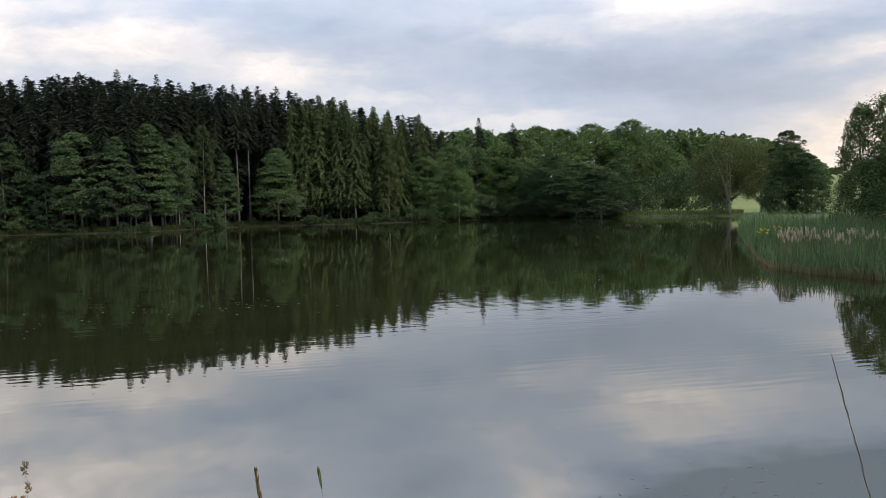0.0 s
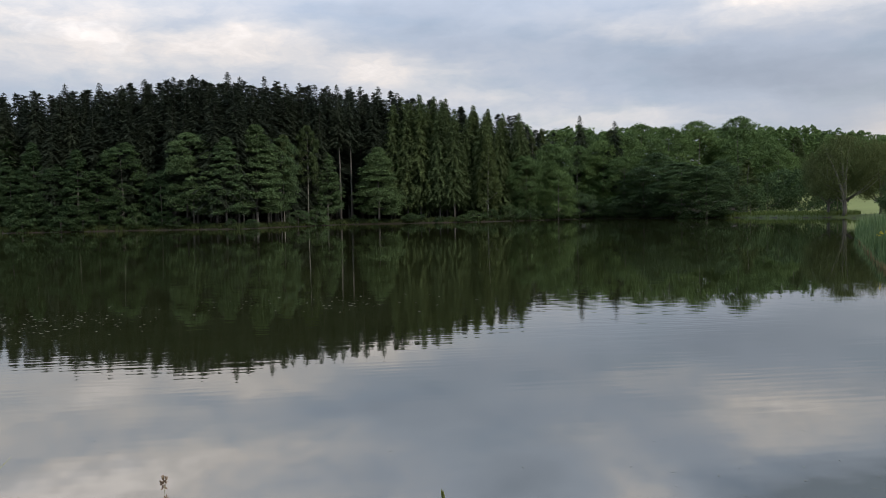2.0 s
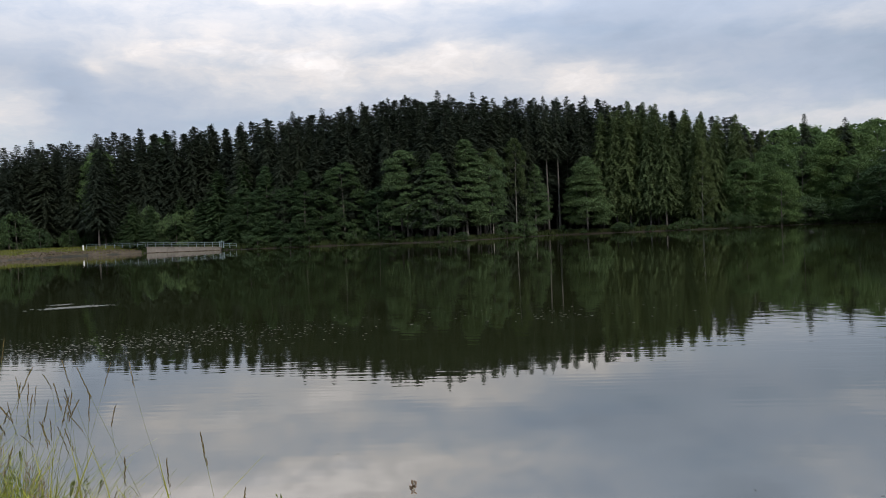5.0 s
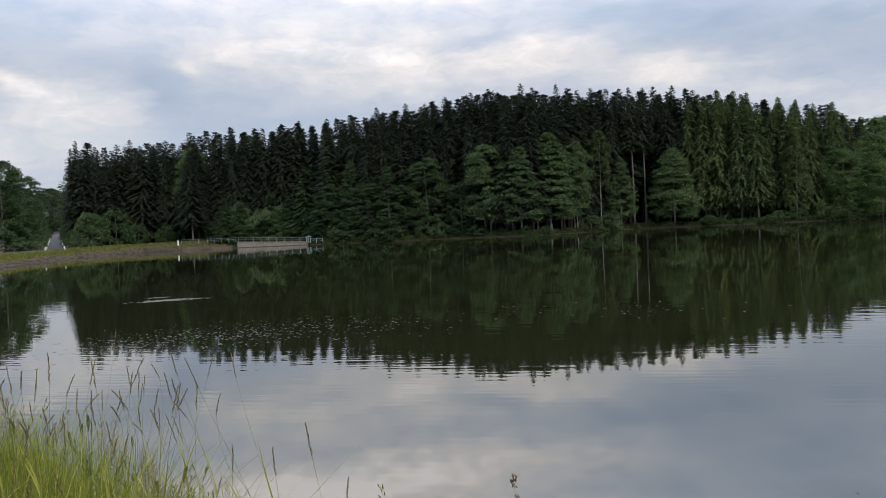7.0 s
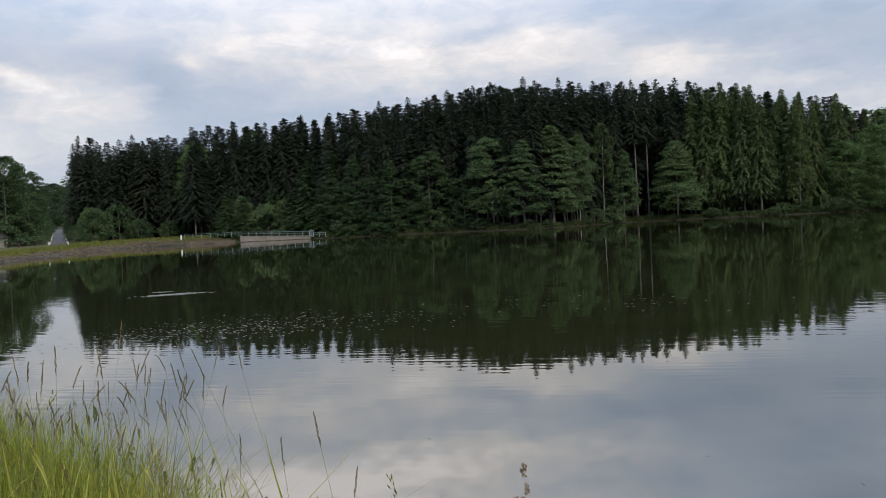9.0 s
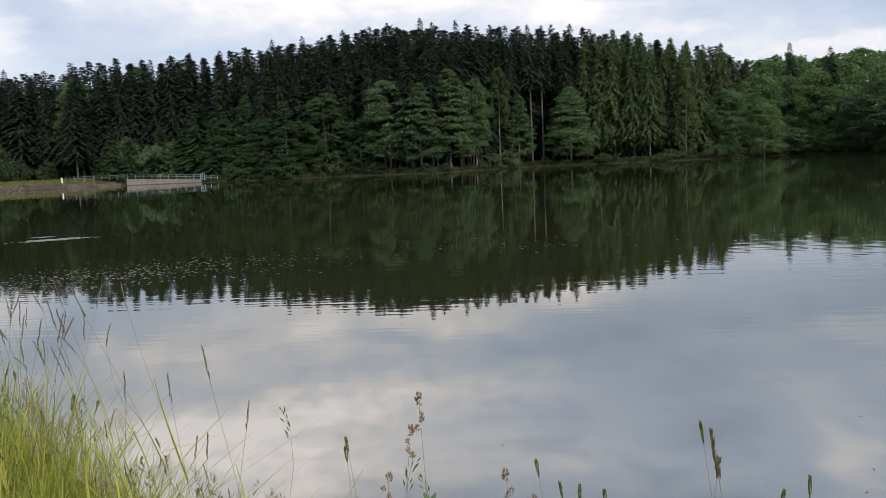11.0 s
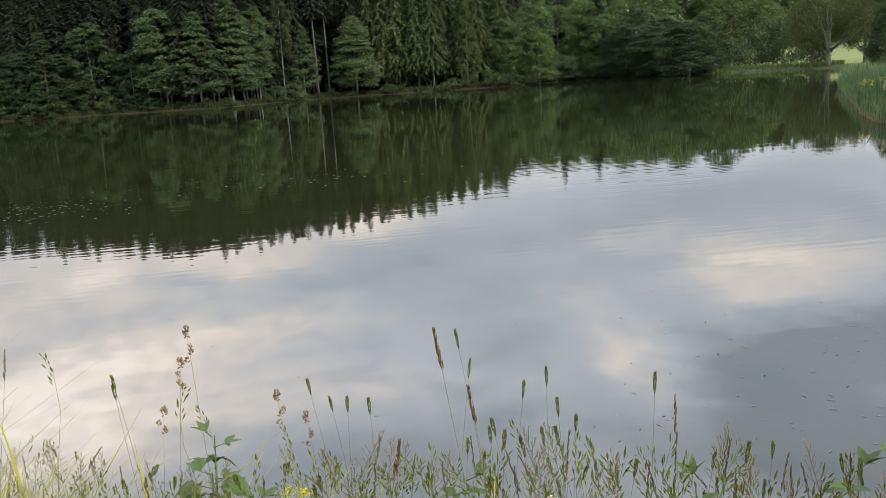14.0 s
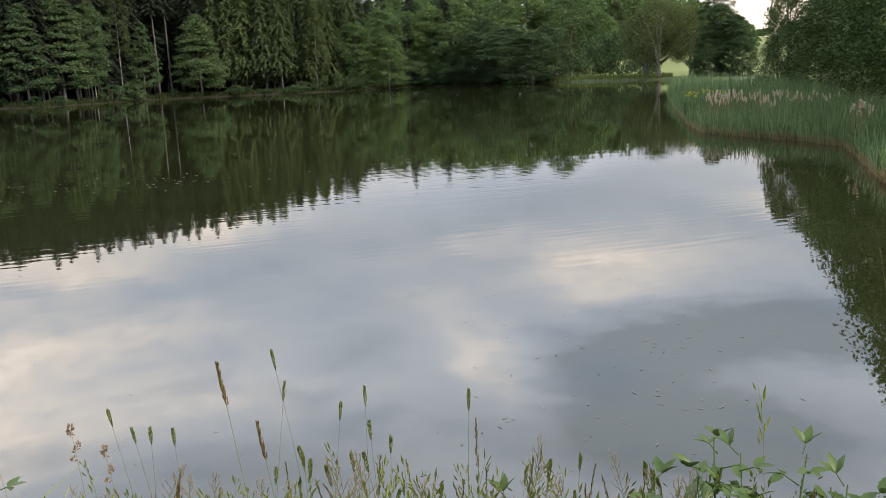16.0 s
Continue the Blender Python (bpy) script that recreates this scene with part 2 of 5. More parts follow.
BANK_SOIL = grain_material("grassy_bank", (0.045, 0.045, 0.018), (0.100, 0.094, 0.040), 0.5)
MEADOW = grain_material("meadow", (0.135, 0.165, 0.050), (0.190, 0.225, 0.075), 0.08, 0.9, 0.05)
FEN = grain_material("green_fen", (0.045, 0.065, 0.022), (0.090, 0.120, 0.042), 0.3, 0.9, 0.04)
POND_BED = grain_material("pond_bed", (0.020, 0.020, 0.014), (0.050, 0.048, 0.034), 0.6)


def water_material():
    """Murky still water: a dark body under a clear surface, with fine wavelets that come and go in patches."""
    m, g = material("pond_water")
    co = g.node("ShaderNodeTexCoord").outputs["Object"]
    crests = g.node("ShaderNodeMapping", {"Vector": co, "Rotation": (0, 0, radians(14)), "Scale": (3.6, 1.0, 1.0)})
    crests.vector_type = "TEXTURE"
    turned = crests.outputs[0]
    fine = g.noise(turned, 2.6, 2.0, 0.5)
    swell = g.noise(turned, 0.9, 1.0, 0.4)
    patch = g.ramp(g.noise(co, 0.075, 3.0, 0.55), ((0.38, (0.10, 0.10, 0.10)), (0.62, (1.0, 1.0, 1.0))))
    reach = g.node("ShaderNodeVectorMath", {0: co})
    reach.operation = "LENGTH"
    calm = g.ramp(g.math("DIVIDE", reach.outputs["Value"], 40.0), ((0.10, (0.10, 0.10, 0.10)), (0.24, (0.25, 0.25, 0.25)), (0.36, (1.0, 1.0, 1.0)), (0.75, (0.8, 0.8, 0.8)), (1.0, (0.5, 0.5, 0.5))))
    rings = g.node("ShaderNodeTexWave", {"Vector": turned, "Scale": 1.15, "Distortion": 3.0, "Detail": 2.0, "Detail Scale": 0.6})
    rings.bands_direction = "Y"
    h = g.math("ADD", g.math("MULTIPLY", g.math("MULTIPLY", fine, patch), 0.0037), g.math("MULTIPLY", swell, 0.0016))
    h = g.math("MULTIPLY", g.math("MULTIPLY_ADD", g.math("MULTIPLY", rings.outputs["Fac"], patch), 0.0004, h), calm)
    n = g.node("ShaderNodeBump", {"Height": h, "Strength": 1.0, "Distance": 1.0}).outputs[0]
    body = g.ramp(g.noise(co, 0.4, 3.0), ((0.3, (0.015, 0.018, 0.006)), (0.7, (0.022, 0.026, 0.010))))
    s = g.node("ShaderNodeBsdfPrincipled", {"Base Color": body, "Roughness": 0.015, "IOR": 2.3, "Normal": n, "Specular IOR Level": 0.5})
    g.node("ShaderNodeOutputMaterial", {"Surface": s.outputs[0]})
    return m


WATER = water_material()


# ---- building helpers ----
def data(name, verts, faces, mats, smooth=False, indices=None):
    """A mesh from arrays of corners and faces."""
    me = bpy.data.meshes.new(name)
    me.from_pydata(np.asarray(verts, float).tolist() if not isinstance(verts, list) else verts, [], faces if isinstance(faces, list) else faces.tolist())
    for m in mats if isinstance(mats, (list, tuple)) else (mats,):
        me.materials.append(m)
    if indices is not None:
        me.polygons.foreach_set("material_index", indices)
    if smooth:
        me.polygons.foreach_set("use_smooth", [True] * len(me.polygons))
    me.update()
    return me


def part(name, me, parent, label=""):
    ob = new(name, me)
    ob.parent = parent
    return tagged(ob, label)


def polar(az, dist, z=0.0):
    """A place by its bearing in degrees to the right of straight ahead, its distance and its height."""
    return Vector((dist * math.sin(radians(az)), dist * math.cos(radians(az)), z))


class Shape:
    """Collects corners and faces of one mesh."""

    def __init__(self):
        self.v, self.f, self.i = [], [], []

    def add(self, verts, faces, index=0):
        n = len(self.v)
        self.v.extend(tuple(p) for p in verts)
        self.f.extend([tuple(n + k for k in f) for f in faces])
        self.i.extend([index] * len(faces))
        return self

    def tube(self, points, radii, sides=7, index=0):
        """A tapered round rod along points, closed at its ends."""
        rings = []
        pts = [Vector(p) for p in points]
        for k, p in enumerate(pts):
            d = (pts[min(k + 1, len(pts) - 1)] - pts[max(k - 1, 0)]).normalized()
            a = d.orthogonal().normalized() if abs(d.z) < 0.9 else d.cross(Vector((0, 1, 0))).normalized()
            b = d.cross(a)
            rings.append([p + (a * math.cos(6.28319 * s / sides) + b * math.sin(6.28319 * s / sides)) * radii[k] for s in range(sides)])
        faces = [(r * sides + s, r * sides + (s + 1) % sides, (r + 1) * sides + (s + 1) % sides, (r + 1) * sides + s) for r in range(len(pts) - 1) for s in range(sides)]
        faces += [tuple(range(sides))[::-1], tuple((len(pts) - 1) * sides + s for s in range(sides))]
        return self.add([p for ring in rings for p in ring], faces, index)

    def box(self, m, sx, sy, sz, bevel=0.0, index=0):
        """A box of that size with its centre at the pose m, edges chamfered upright."""
        x, y, z, b = sx / 2, sy / 2, sz / 2, min(bevel, sx / 2.1, sy / 2.1)
        ring = [(-x + b, -y), (x - b, -y), (x, -y + b), (x, y - b), (x - b, y), (-x + b, y), (-x, y - b), (-x, -y + b)] if b else [(-x, -y), (x, -y), (x, y), (-x, y)]
        n = len(ring)
        verts = [m @ Vector((*p, -z)) for p in ring] + [m @ Vector((*p, z)) for p in ring]
        faces = [(k, (k + 1) % n, n + (k + 1) % n, n + k) for k in range(n)] + [tuple(range(n))[::-1], tuple(range(n, 2 * n))]
        return self.add(verts, faces, index)

    def mesh(self, name, mats, smooth=False):
        return data(name, self.v, self.f, mats, smooth, self.i)


def leaves(centers, along, across, lift=0.0):
    """Corners and faces of pointed leaves: a base, two sides and a tip each."""
    c, a, w = (np.asarray(k, float) for k in (centers, along, across))
    drop = np.zeros_like(c)
    drop[:, 2] = lift * np.linalg.norm(a, axis=1)
    v = np.stack([c - a * 0.5, c + w * 0.5 + drop, c + a * 0.5, c - w * 0.5 + drop], 1).reshape(-1, 3)
    return v, np.arange(len(v)).reshape(-1, 4)


def randoms(seed):
    return np.random.default_rng(seed)


# ---- the pond and the land ----
# the water's edge, as bearing and distance, round the pond
SHORE = (
    (-56.2, 107), (-53.6, 126), (-50.8, 150), (-47.4, 170), (-44.4, 170), (-41.0, 167), (-38.5, 164), (-36.0, 160), (-34.5, 157), (-31.0, 153),
    (-26.4, 150), (-20.4, 141), (-17.0, 152), (-13.8, 164), (-9.0, 165), (-5.2, 164), (-1.0, 170), (3.1, 182), (6.0, 178), (9.0, 170), (12.6, 167),
    (16.0, 160), (19.0, 156), (20.8, 140), (22.0, 100), (24.0, 66), (27.0, 52), (30.0, 42), (33.0, 31), (37.0, 21), (43.0, 13), (50.0, 8.5),
    (58.0, 5.5), (64.0, 3.6), (55.0, 2.75), (35.0, 2.35), (15.0, 2.25), (-5.0, 2.45), (-22.0, 3.1), (-35.0, 4.1), (-45.0, 5.4),
    (-54.0, 7.4), (-62.0, 11), (-70.0, 18), (-75.0, 34), (-74.0, 56), (-67.0, 78), (-61.0, 92),
)
DAM_EDGE = SHORE[-1:] + SHORE[:6]
EDGE = np.array([[d * math.sin(radians(a)), d * math.cos(radians(a))] for a, d in SHORE])


def outside(p):
    """How far points lie outside the water's edge, in metres; negative over the pond."""
    p = np.asarray(p, float)
    best, within = np.full(len(p), 1e9), np.zeros(len(p), bool)
    for a, b in zip(EDGE, np.roll(EDGE, -1, 0)):
        ab = b - a
        t = np.clip(((p - a) @ ab) / (ab @ ab), 0, 1)
        best = np.minimum(best, np.linalg.norm(p - a - t[:, None] * ab, axis=1))
        cross = ((a[1] > p[:, 1]) != (b[1] > p[:, 1])) & (p[:, 0] < (b[0] - a[0]) * (p[:, 1] - a[1]) / (b[1] - a[1] + 1e-12) + a[0])
        within ^= cross
    return np.where(within, -best, best)


def ease(x, a, b):
    t = np.clip((x - a) / (b - a), 0, 1)
    return t * t * (3 - 2 * t)


def height(p):
    """The height of the ground at points in plan."""
    p = np.asarray(p, float)
    s = outside(p)
    dist, az = np.hypot(p[:, 0], p[:, 1]), np.degrees(np.arctan2(p[:, 0], p[:, 1]))
    bed = -0.9 * ease(-s, 0.0, 3.5)
    near = 1.05 * ease(s, 0.0, 1.35)
    dam = 0.85 * ease(s, -0.4, 1.8) + 0.62 * ease(s, 1.8, 6.5)
    wood = 0.55 * ease(s, 0, 1.6) + 0.030 * np.maximum(s - 2, 0) + 0.35 * ease(s, 3, 9)
    field = 0.45 * ease(s, 0, 1.5) + 0.05 * np.maximum(s - 14, 0) - 0.045 * np.maximum(s - 300, 0)
    w_dam = ease(az, -40.8, -42.6) * ease(dist, 30, 60)
    w_field = ease(az, 8, 14)
    w_near = ease(dist, 45, 15)
    lane = dam + 0.024 * np.maximum(dist - 190, 0)
    land = wood * (1 - w_field) + field * w_field
    land = land * (1 - w_dam) + lane * w_dam
    land = land * (1 - w_near) + near * w_near
    wob = 0.04 * np.sin(p[:, 0] * 1.7 + 0.6 * p[:, 1]) * np.cos(p[:, 1] * 1.3) * np.clip(s, 0, 1)
    return np.where(s < 0, bed, land + wob)


def ground_z(x, y):
    return float(height([[x, y]])[0])


def terrain():
    azs = np.concatenate([np.arange(-180, -64, 4.0), np.arange(-64, 46, 0.45), np.arange(46, 180, 4.0)])
    rad = np.concatenate([np.geomspace(0.4, 90, 70), np.arange(92, 200, 1.6), np.geomspace(202, 4200, 44)])
    a, r = np.meshgrid(np.radians(azs), rad)
    p = np.stack([r * np.sin(a), r * np.cos(a)], -1).reshape(-1, 2)
    z = height(p)
    nr, na = a.shape
    i = np.arange(nr * na).reshape(nr, na)
    q = np.stack([i[:-1], np.roll(i, -1, 1)[:-1], np.roll(i, -1, 1)[1:], i[1:]], -1).reshape(-1, 4)[:, ::-1]
    v = np.concatenate([np.column_stack([p, z]), [[0, 0, 1.05]]])
    fan = [(int(k), len(v) - 1, int((k + 1) % na)) for k in range(na)]
    c = v[q].mean(1)
    s, d, b = outside(c[:, :2]), np.hypot(c[:, 0], c[:, 1]), np.degrees(np.arctan2(c[:, 0], c[:, 1]))
    idx = np.zeros(len(q), int)
    idx[(b < -41.5) | (d < 60)] = 1
    idx[(b < -40.8) & (d > 60) & (s < 2.0)] = 5
    idx[(b > 13.5) & (d > 60)] = 2
    idx[(b > 12) & (d > 12) & (d < 110)] = 4
    idx[(b > 12) & (d > 60) & (s < 9)] = 4
    idx[s < -0.2] = 3
    ob = new("ground", data("ground", v, q.tolist() + fan, (FOREST_FLOOR, BANK_SOIL, MEADOW, POND_BED, FEN, STONE_BANK), True, idx.tolist() + [1] * len(fan)))
    return tagged(ob, "grassy banks, brown forest floor and green field round the pond", "ground", "", "structure")


def pond_water():
    ring = [polar(a, 225 if abs(a) < 80 else 60) for a in range(-80, 81, 4)] + [polar(84, 8), polar(120, 1.0), polar(-120, 1.0), polar(-84, 40)]
    v = [(p.x, p.y, 0.0) for p in ring]
    ob = new("water", data("water", v, [tuple(range(len(v)))[::-1]], WATER))
    return tagged(ob, "still murky grey-green pond water with faint wavelets", "water", "", "structure")


terrain()
pond_water()


# ---- trees ----
def spruce_crown(tall, wide, bare, seed, thin=1.0, droop=0.35, spray=0.5, coarse=1.0, hang=0.5):
    """Whorls of drooping branches with flat side sprays and hanging twigs, from the bare trunk's end to a spiky tip."""
    r = randoms(seed)
    cs, al, ac = [], [], []
    z = bare * tall
    low = bare * tall
    while z < tall - 0.12:
        t = (z - low) / (tall - low)
        reach = (wide * (1 - t) ** 0.72 * (0.55 + 0.45 * min(1, t * 5 + 0.25)) + 0.10) * r.uniform(0.86, 1.12)
        n = max(5, int((5.5 + 2.5 * (1 - t)) * thin))
        top = max(0.0, (t - 0.72) / 0.28)
        turn = r.uniform(0, 6.283)
        for k in range(n):
            a = turn + 6.283 * k / n + r.uniform(-0.35, 0.35)
            length = reach * r.uniform(0.6, 1.15)
            o, side = np.array([math.cos(a), math.sin(a), 0.0]), np.array([-math.sin(a), math.cos(a), 0.0])
            m = max(2, int(length / (0.30 * coarse)))
            f = (np.arange(m) + r.uniform(0.35, 0.75, m)) / m
            at = o * (length * f)[:, None]
            rise, sag = 0.55 * top + r.uniform(-0.12, 0.14), droop * (1 - 0.8 * top)
            at[:, 2] = z + r.uniform(-0.12, 0.12) + length * (rise * f - sag * f * f)
            size = (spray * (0.7 + 0.45 * (1 - f)) * r.uniform(0.7, 1.3, m) * (0.5 + 0.5 * min(1, length / 1.8)))[:, None]
            for q in (-1, 1, 0):
                way = o * r.uniform(0.35, 0.8, (m, 1)) + side * q * r.uniform(0.5, 1.0, (m, 1))
                way[:, 2] = r.uniform(-0.4, 0.1, m) - 0.3 * droop * (1 - top) + 0.35 * top if q else -r.uniform(0.6, 1.6, m) * hang * (1 - 0.9 * top)
                way /= np.linalg.norm(way, axis=1)[:, None]
                w = np.cross(way, [0, 0, 1.0]) + o * 0.25
                w[:, 2] += r.uniform(-0.5, 0.5, m)
                w /= np.linalg.norm(w, axis=1)[:, None]
                cs.append(at + way * size * 0.4)
                al.append(way * size * 1.6)
                ac.append(w * size * r.uniform(0.36, 0.60, (m, 1)))
        z += r.uniform(0.34, 0.50) * (1.0 - 0.25 * t) * (coarse * (1 - top) + top)
    k = np.arange(6)
    cs.append(np.stack([0 * k, 0 * k, tall - 0.12 * k], 1))
    al.append(np.stack([0.03 * (-1.0) ** k, 0 * k + 0.02, 0 * k + 0.55], 1))
    ac.append(np.stack([0.10 * np.cos(k), 0.10 * np.sin(k), 0 * k], 1))
    return leaves(np.concatenate(cs), np.concatenate(al), np.concatenate(ac))


def broad_crown(tall, wide, base, seed, clumps=90, per=42, leaf=0.42, profile="oval", flat=0.42, hang=0.0, tiers=0):
    """Leaf clumps on the outer part of a crown, in uneven tiers with gaps between them."""
    r = randoms(seed)
    cs, al, ac, nodes = [], [], [], []
    lobes = [(r.uniform(0, 6.283), r.uniform(0.1, 0.9), r.uniform(0.75, 1.2)) for k in range(9)]
    for k in range(clumps):
        t = (k + r.uniform(0, 1)) / clumps
        if tiers:
            t = min(1.0, (math.floor(t * tiers) + 0.5 + r.normal(0, 0.27)) / tiers)
            t = max(0.0, t)
        a = r.uniform(0, 6.283)
        if profile == "cone":
            env = (1 - t) ** 0.62 * (0.6 + 0.4 * min(1, t * 6))
        elif profile == "dome":
            env = math.sqrt(max(0.0, 1 - t ** 2.3)) * (0.75 + 0.25 * min(1, t * 4))
        else:
            env = math.sqrt(max(0.02, 1 - (2 * t - 0.85) ** 2 / 1.35)) if t < 0.97 else 0.2
        bulge = 1 + sum(0.16 * (s - 0.95) * math.cos(a - b) * math.exp(-((t - h) / 0.25) ** 2) * 4 for b, h, s in lobes)
        rad = wide * 0.5 * env * bulge * (r.uniform(0.35, 1.0) ** 0.5)
        z = base + (tall - base) * (t * 0.97)
        nodes.append((math.cos(a) * rad, math.sin(a) * rad, z))
        big = wide * r.uniform(0.08, 0.18) * (0.55 + 0.45 * env) * (1.25 if tiers else 1.0)
        n = int(per * r.uniform(0.7, 1.3))
        d = r.normal(size=(n, 3))
        d /= np.linalg.norm(d, axis=1)[:, None]
        d[:, 2] = np.where(d[:, 2] < -0.3, -d[:, 2], d[:, 2])
        shell = r.uniform(0.55, 1.05, n)[:, None]
        p = np.array(nodes[-1]) + d * shell * np.array([big, big, big * flat * 1.6])
        p[:, 2] -= 0.22 * np.hypot(d[:, 0], d[:, 1]) * big
        out = d * np.array([1, 1, 0.4]) + r.normal(scale=0.42, size=(n, 3))
        out[:, 2] -= 0.25 + hang
        out /= np.linalg.norm(out, axis=1)[:, None]
        up = d + np.array([0, 0, 0.9]) + r.normal(scale=0.24, size=(n, 3))
        wv = np.cross(out, up)
        wv /= np.linalg.norm(wv, axis=1)[:, None] + 1e-9
        size = leaf * r.uniform(0.6, 1.35, n)[:, None]
        cs.append(p)
        al.append(out * size * (1.15 + hang))
        ac.append(wv * size * (0.8 - 0.35 * hang))
    v, f = leaves(np.concatenate(cs), np.concatenate(al), np.concatenate(ac), 0.12)
    return v, f, nodes


def trunk_shape(tall, radius, seed, nodes=(), limbs=0, lean=0.03, start=0.3, stems=1):
    """Tapered, slightly bent trunks, and limbs that reach to some of the clumps."""
    r = randoms(seed)
    made = []
    for q in range(stems):
        lx, ly = (r.uniform(-lean, lean) * tall * (1 + 1.5 * (stems > 1)) for k in range(2))
        pts = [(lx * t * t + 0.04 * math.sin(5 * t + q), ly * t * t, tall * t - (0.25 if t == 0 else 0)) for t in (0, 0.08, 0.25, 0.45, 0.65, 0.85, 1.0)]
        made.append(("trunk", Shape().tube(pts, [radius * k for k in (1.35, 1.0, 0.86, 0.68, 0.48, 0.26, 0.06)], 8)))
    pick = sorted(nodes, key=lambda p: r.uniform())[:limbs]
    for p in pick:
        z0 = max(start * tall, p[2] - 0.75 * math.hypot(p[0], p[1]) - 0.3)
        t = min(1.0, z0 / tall)
        a = Vector((lx * t * t, ly * t * t, z0))
        b = Vector(p)
        m = a.lerp(b, 0.55) + Vector((0, 0, -0.08 * (b - a).length))
        k = radius * (1 - t) * 0.5 + 0.015
        made.append(("limb", Shape().tube((a, m, b), (k, k * 0.6, 0.012), 5)))
    return made


def tree(name, trunk, crown_vf, crown_mat, bark):
    """An Empty at the base with trunk and crown."""
    top = new(name)
    for piece, shape in trunk:
        part(piece, shape.mesh(piece, bark, True), top)
    part("crown", data("crown", crown_vf[0], crown_vf[1], crown_mat), top)
    return top


def make_spruce(k, tall, wide, bare, mat=SPRUCE, thin=1.0, droop=0.35, spray=0.5, name="spruce", coarse=1.0, hang=0.5):
    sh = trunk_shape(tall * 0.97, tall * 0.0085, 50 + k, (), 0, 0.008)
    return tree(name, sh, spruce_crown(tall, wide, bare, k, thin, droop, spray, coarse, hang), mat, BARK)


def make_broad(k, name, mat, bark, tall, wide, base, profile="oval", clumps=90, per=42, leaf=0.42, flat=0.42, limbs=8, radius=None, hang=0.0, stems=1, lean=0.03, tiers=0):
    v, f, nodes = broad_crown(tall, wide, base, 300 + k, clumps, per, leaf, profile, flat, hang, tiers)
    sh = trunk_shape(tall * 0.9, radius or tall * 0.011, 400 + k, nodes, limbs, lean, 0.18, stems)
    return tree(name, sh, (v, f), mat, bark)


TEMPLATES = []


def template(ob):
    TEMPLATES.append(ob)
    return ob


def plant(ob, az, dist, tall, label, category, group, own, turn=0.0, broad=1.0, z=None, tilt=0.0):
    """A copy of a template of height own, scaled to be tall, at a bearing and distance."""
    p = polar(az, dist)
    k = tall / own
    z = ground_z(p.x, p.y) - 0.05 if z is None else z
    m = pose(p.x, p.y, z, tilt, 0, turn) @ Matrix.Diagonal((k * broad, k * broad, k, 1))
    return tagged(copy_thing(ob, m), label, category, group)


# outline of the wood against the sky: bearing, elevation in degrees
OUTLINE = np.array((
    (-60, 6.2), (-55.7, 6.0), (-53.9, 5.1), (-52.6, 3.8), (-51.6, 3.6), (-51.0, 5.9), (-50.3, 6.3), (-47.1, 6.5), (-44.8, 6.55), (-43.4, 6.95), (-39.6, 7.35), (-36.2, 7.5),
    (-34.3, 7.5), (-31.0, 8.1), (-28.9, 8.3), (-26.2, 8.7), (-23.2, 9.05), (-21.0, 9.25), (-18.6, 9.05), (-15.3, 8.5), (-11.0, 8.3), (-8.2, 7.85), (-5.6, 7.6),
    (-3.5, 6.8), (-1.4, 6.5), (0.0, 5.6), (2.7, 6.0), (4.0, 5.4), (6.0, 5.8), (9.0, 5.4), (12.0, 5.2), (15, 4.6)))
SHORE_AZ = np.array([(a, d) for a, d in SHORE if d > 95 and a < 20])


def shore_at(az):
    return float(np.interp(az, SHORE_AZ[:, 0], SHORE_AZ[:, 1]))


def tall_for(az, el, dist):
    p = polar(az, dist)
    return 2.6 + math.tan(radians(el)) * dist - ground_z(p.x, p.y)


spruces = [template(make_spruce(k, 27.0, w, b, SPRUCE, 1.15, d, 0.56)) for k, (w, b, d) in enumerate(((5.2, 0.20, 0.4), (4.4, 0.28, 0.3), (5.8, 0.14, 0.5), (4.9, 0.32, 0.35), (3.9, 0.23, 0.55)))]
deep_spruces = [template(make_spruce(7 + k, 27.0, 5.0, 0.01, SPRUCE, 0.9, 0.35, 1.0, "spruce", 1.8)) for k in range(2)]
larches = [template(make_spruce(90 + k, 24.0, w, b, LARCH, 1.3, d, 0.62, "larch", 0.9, 1.0)) for k, (w, b, d) in enumerate(((5.4, 0.13, 0.6), (4.6, 0.18, 0.5), (6.0, 0.10, 0.65)))]
W = randoms(11)
LARCH_WORDS = ("light green larch with feathery drooping sprays at the water", "larch", "larches of the wood")
SPRUCE_WORDS = ("tall dark green spruce in the dense wood across the pond", "spruce", "spruces of the wood")
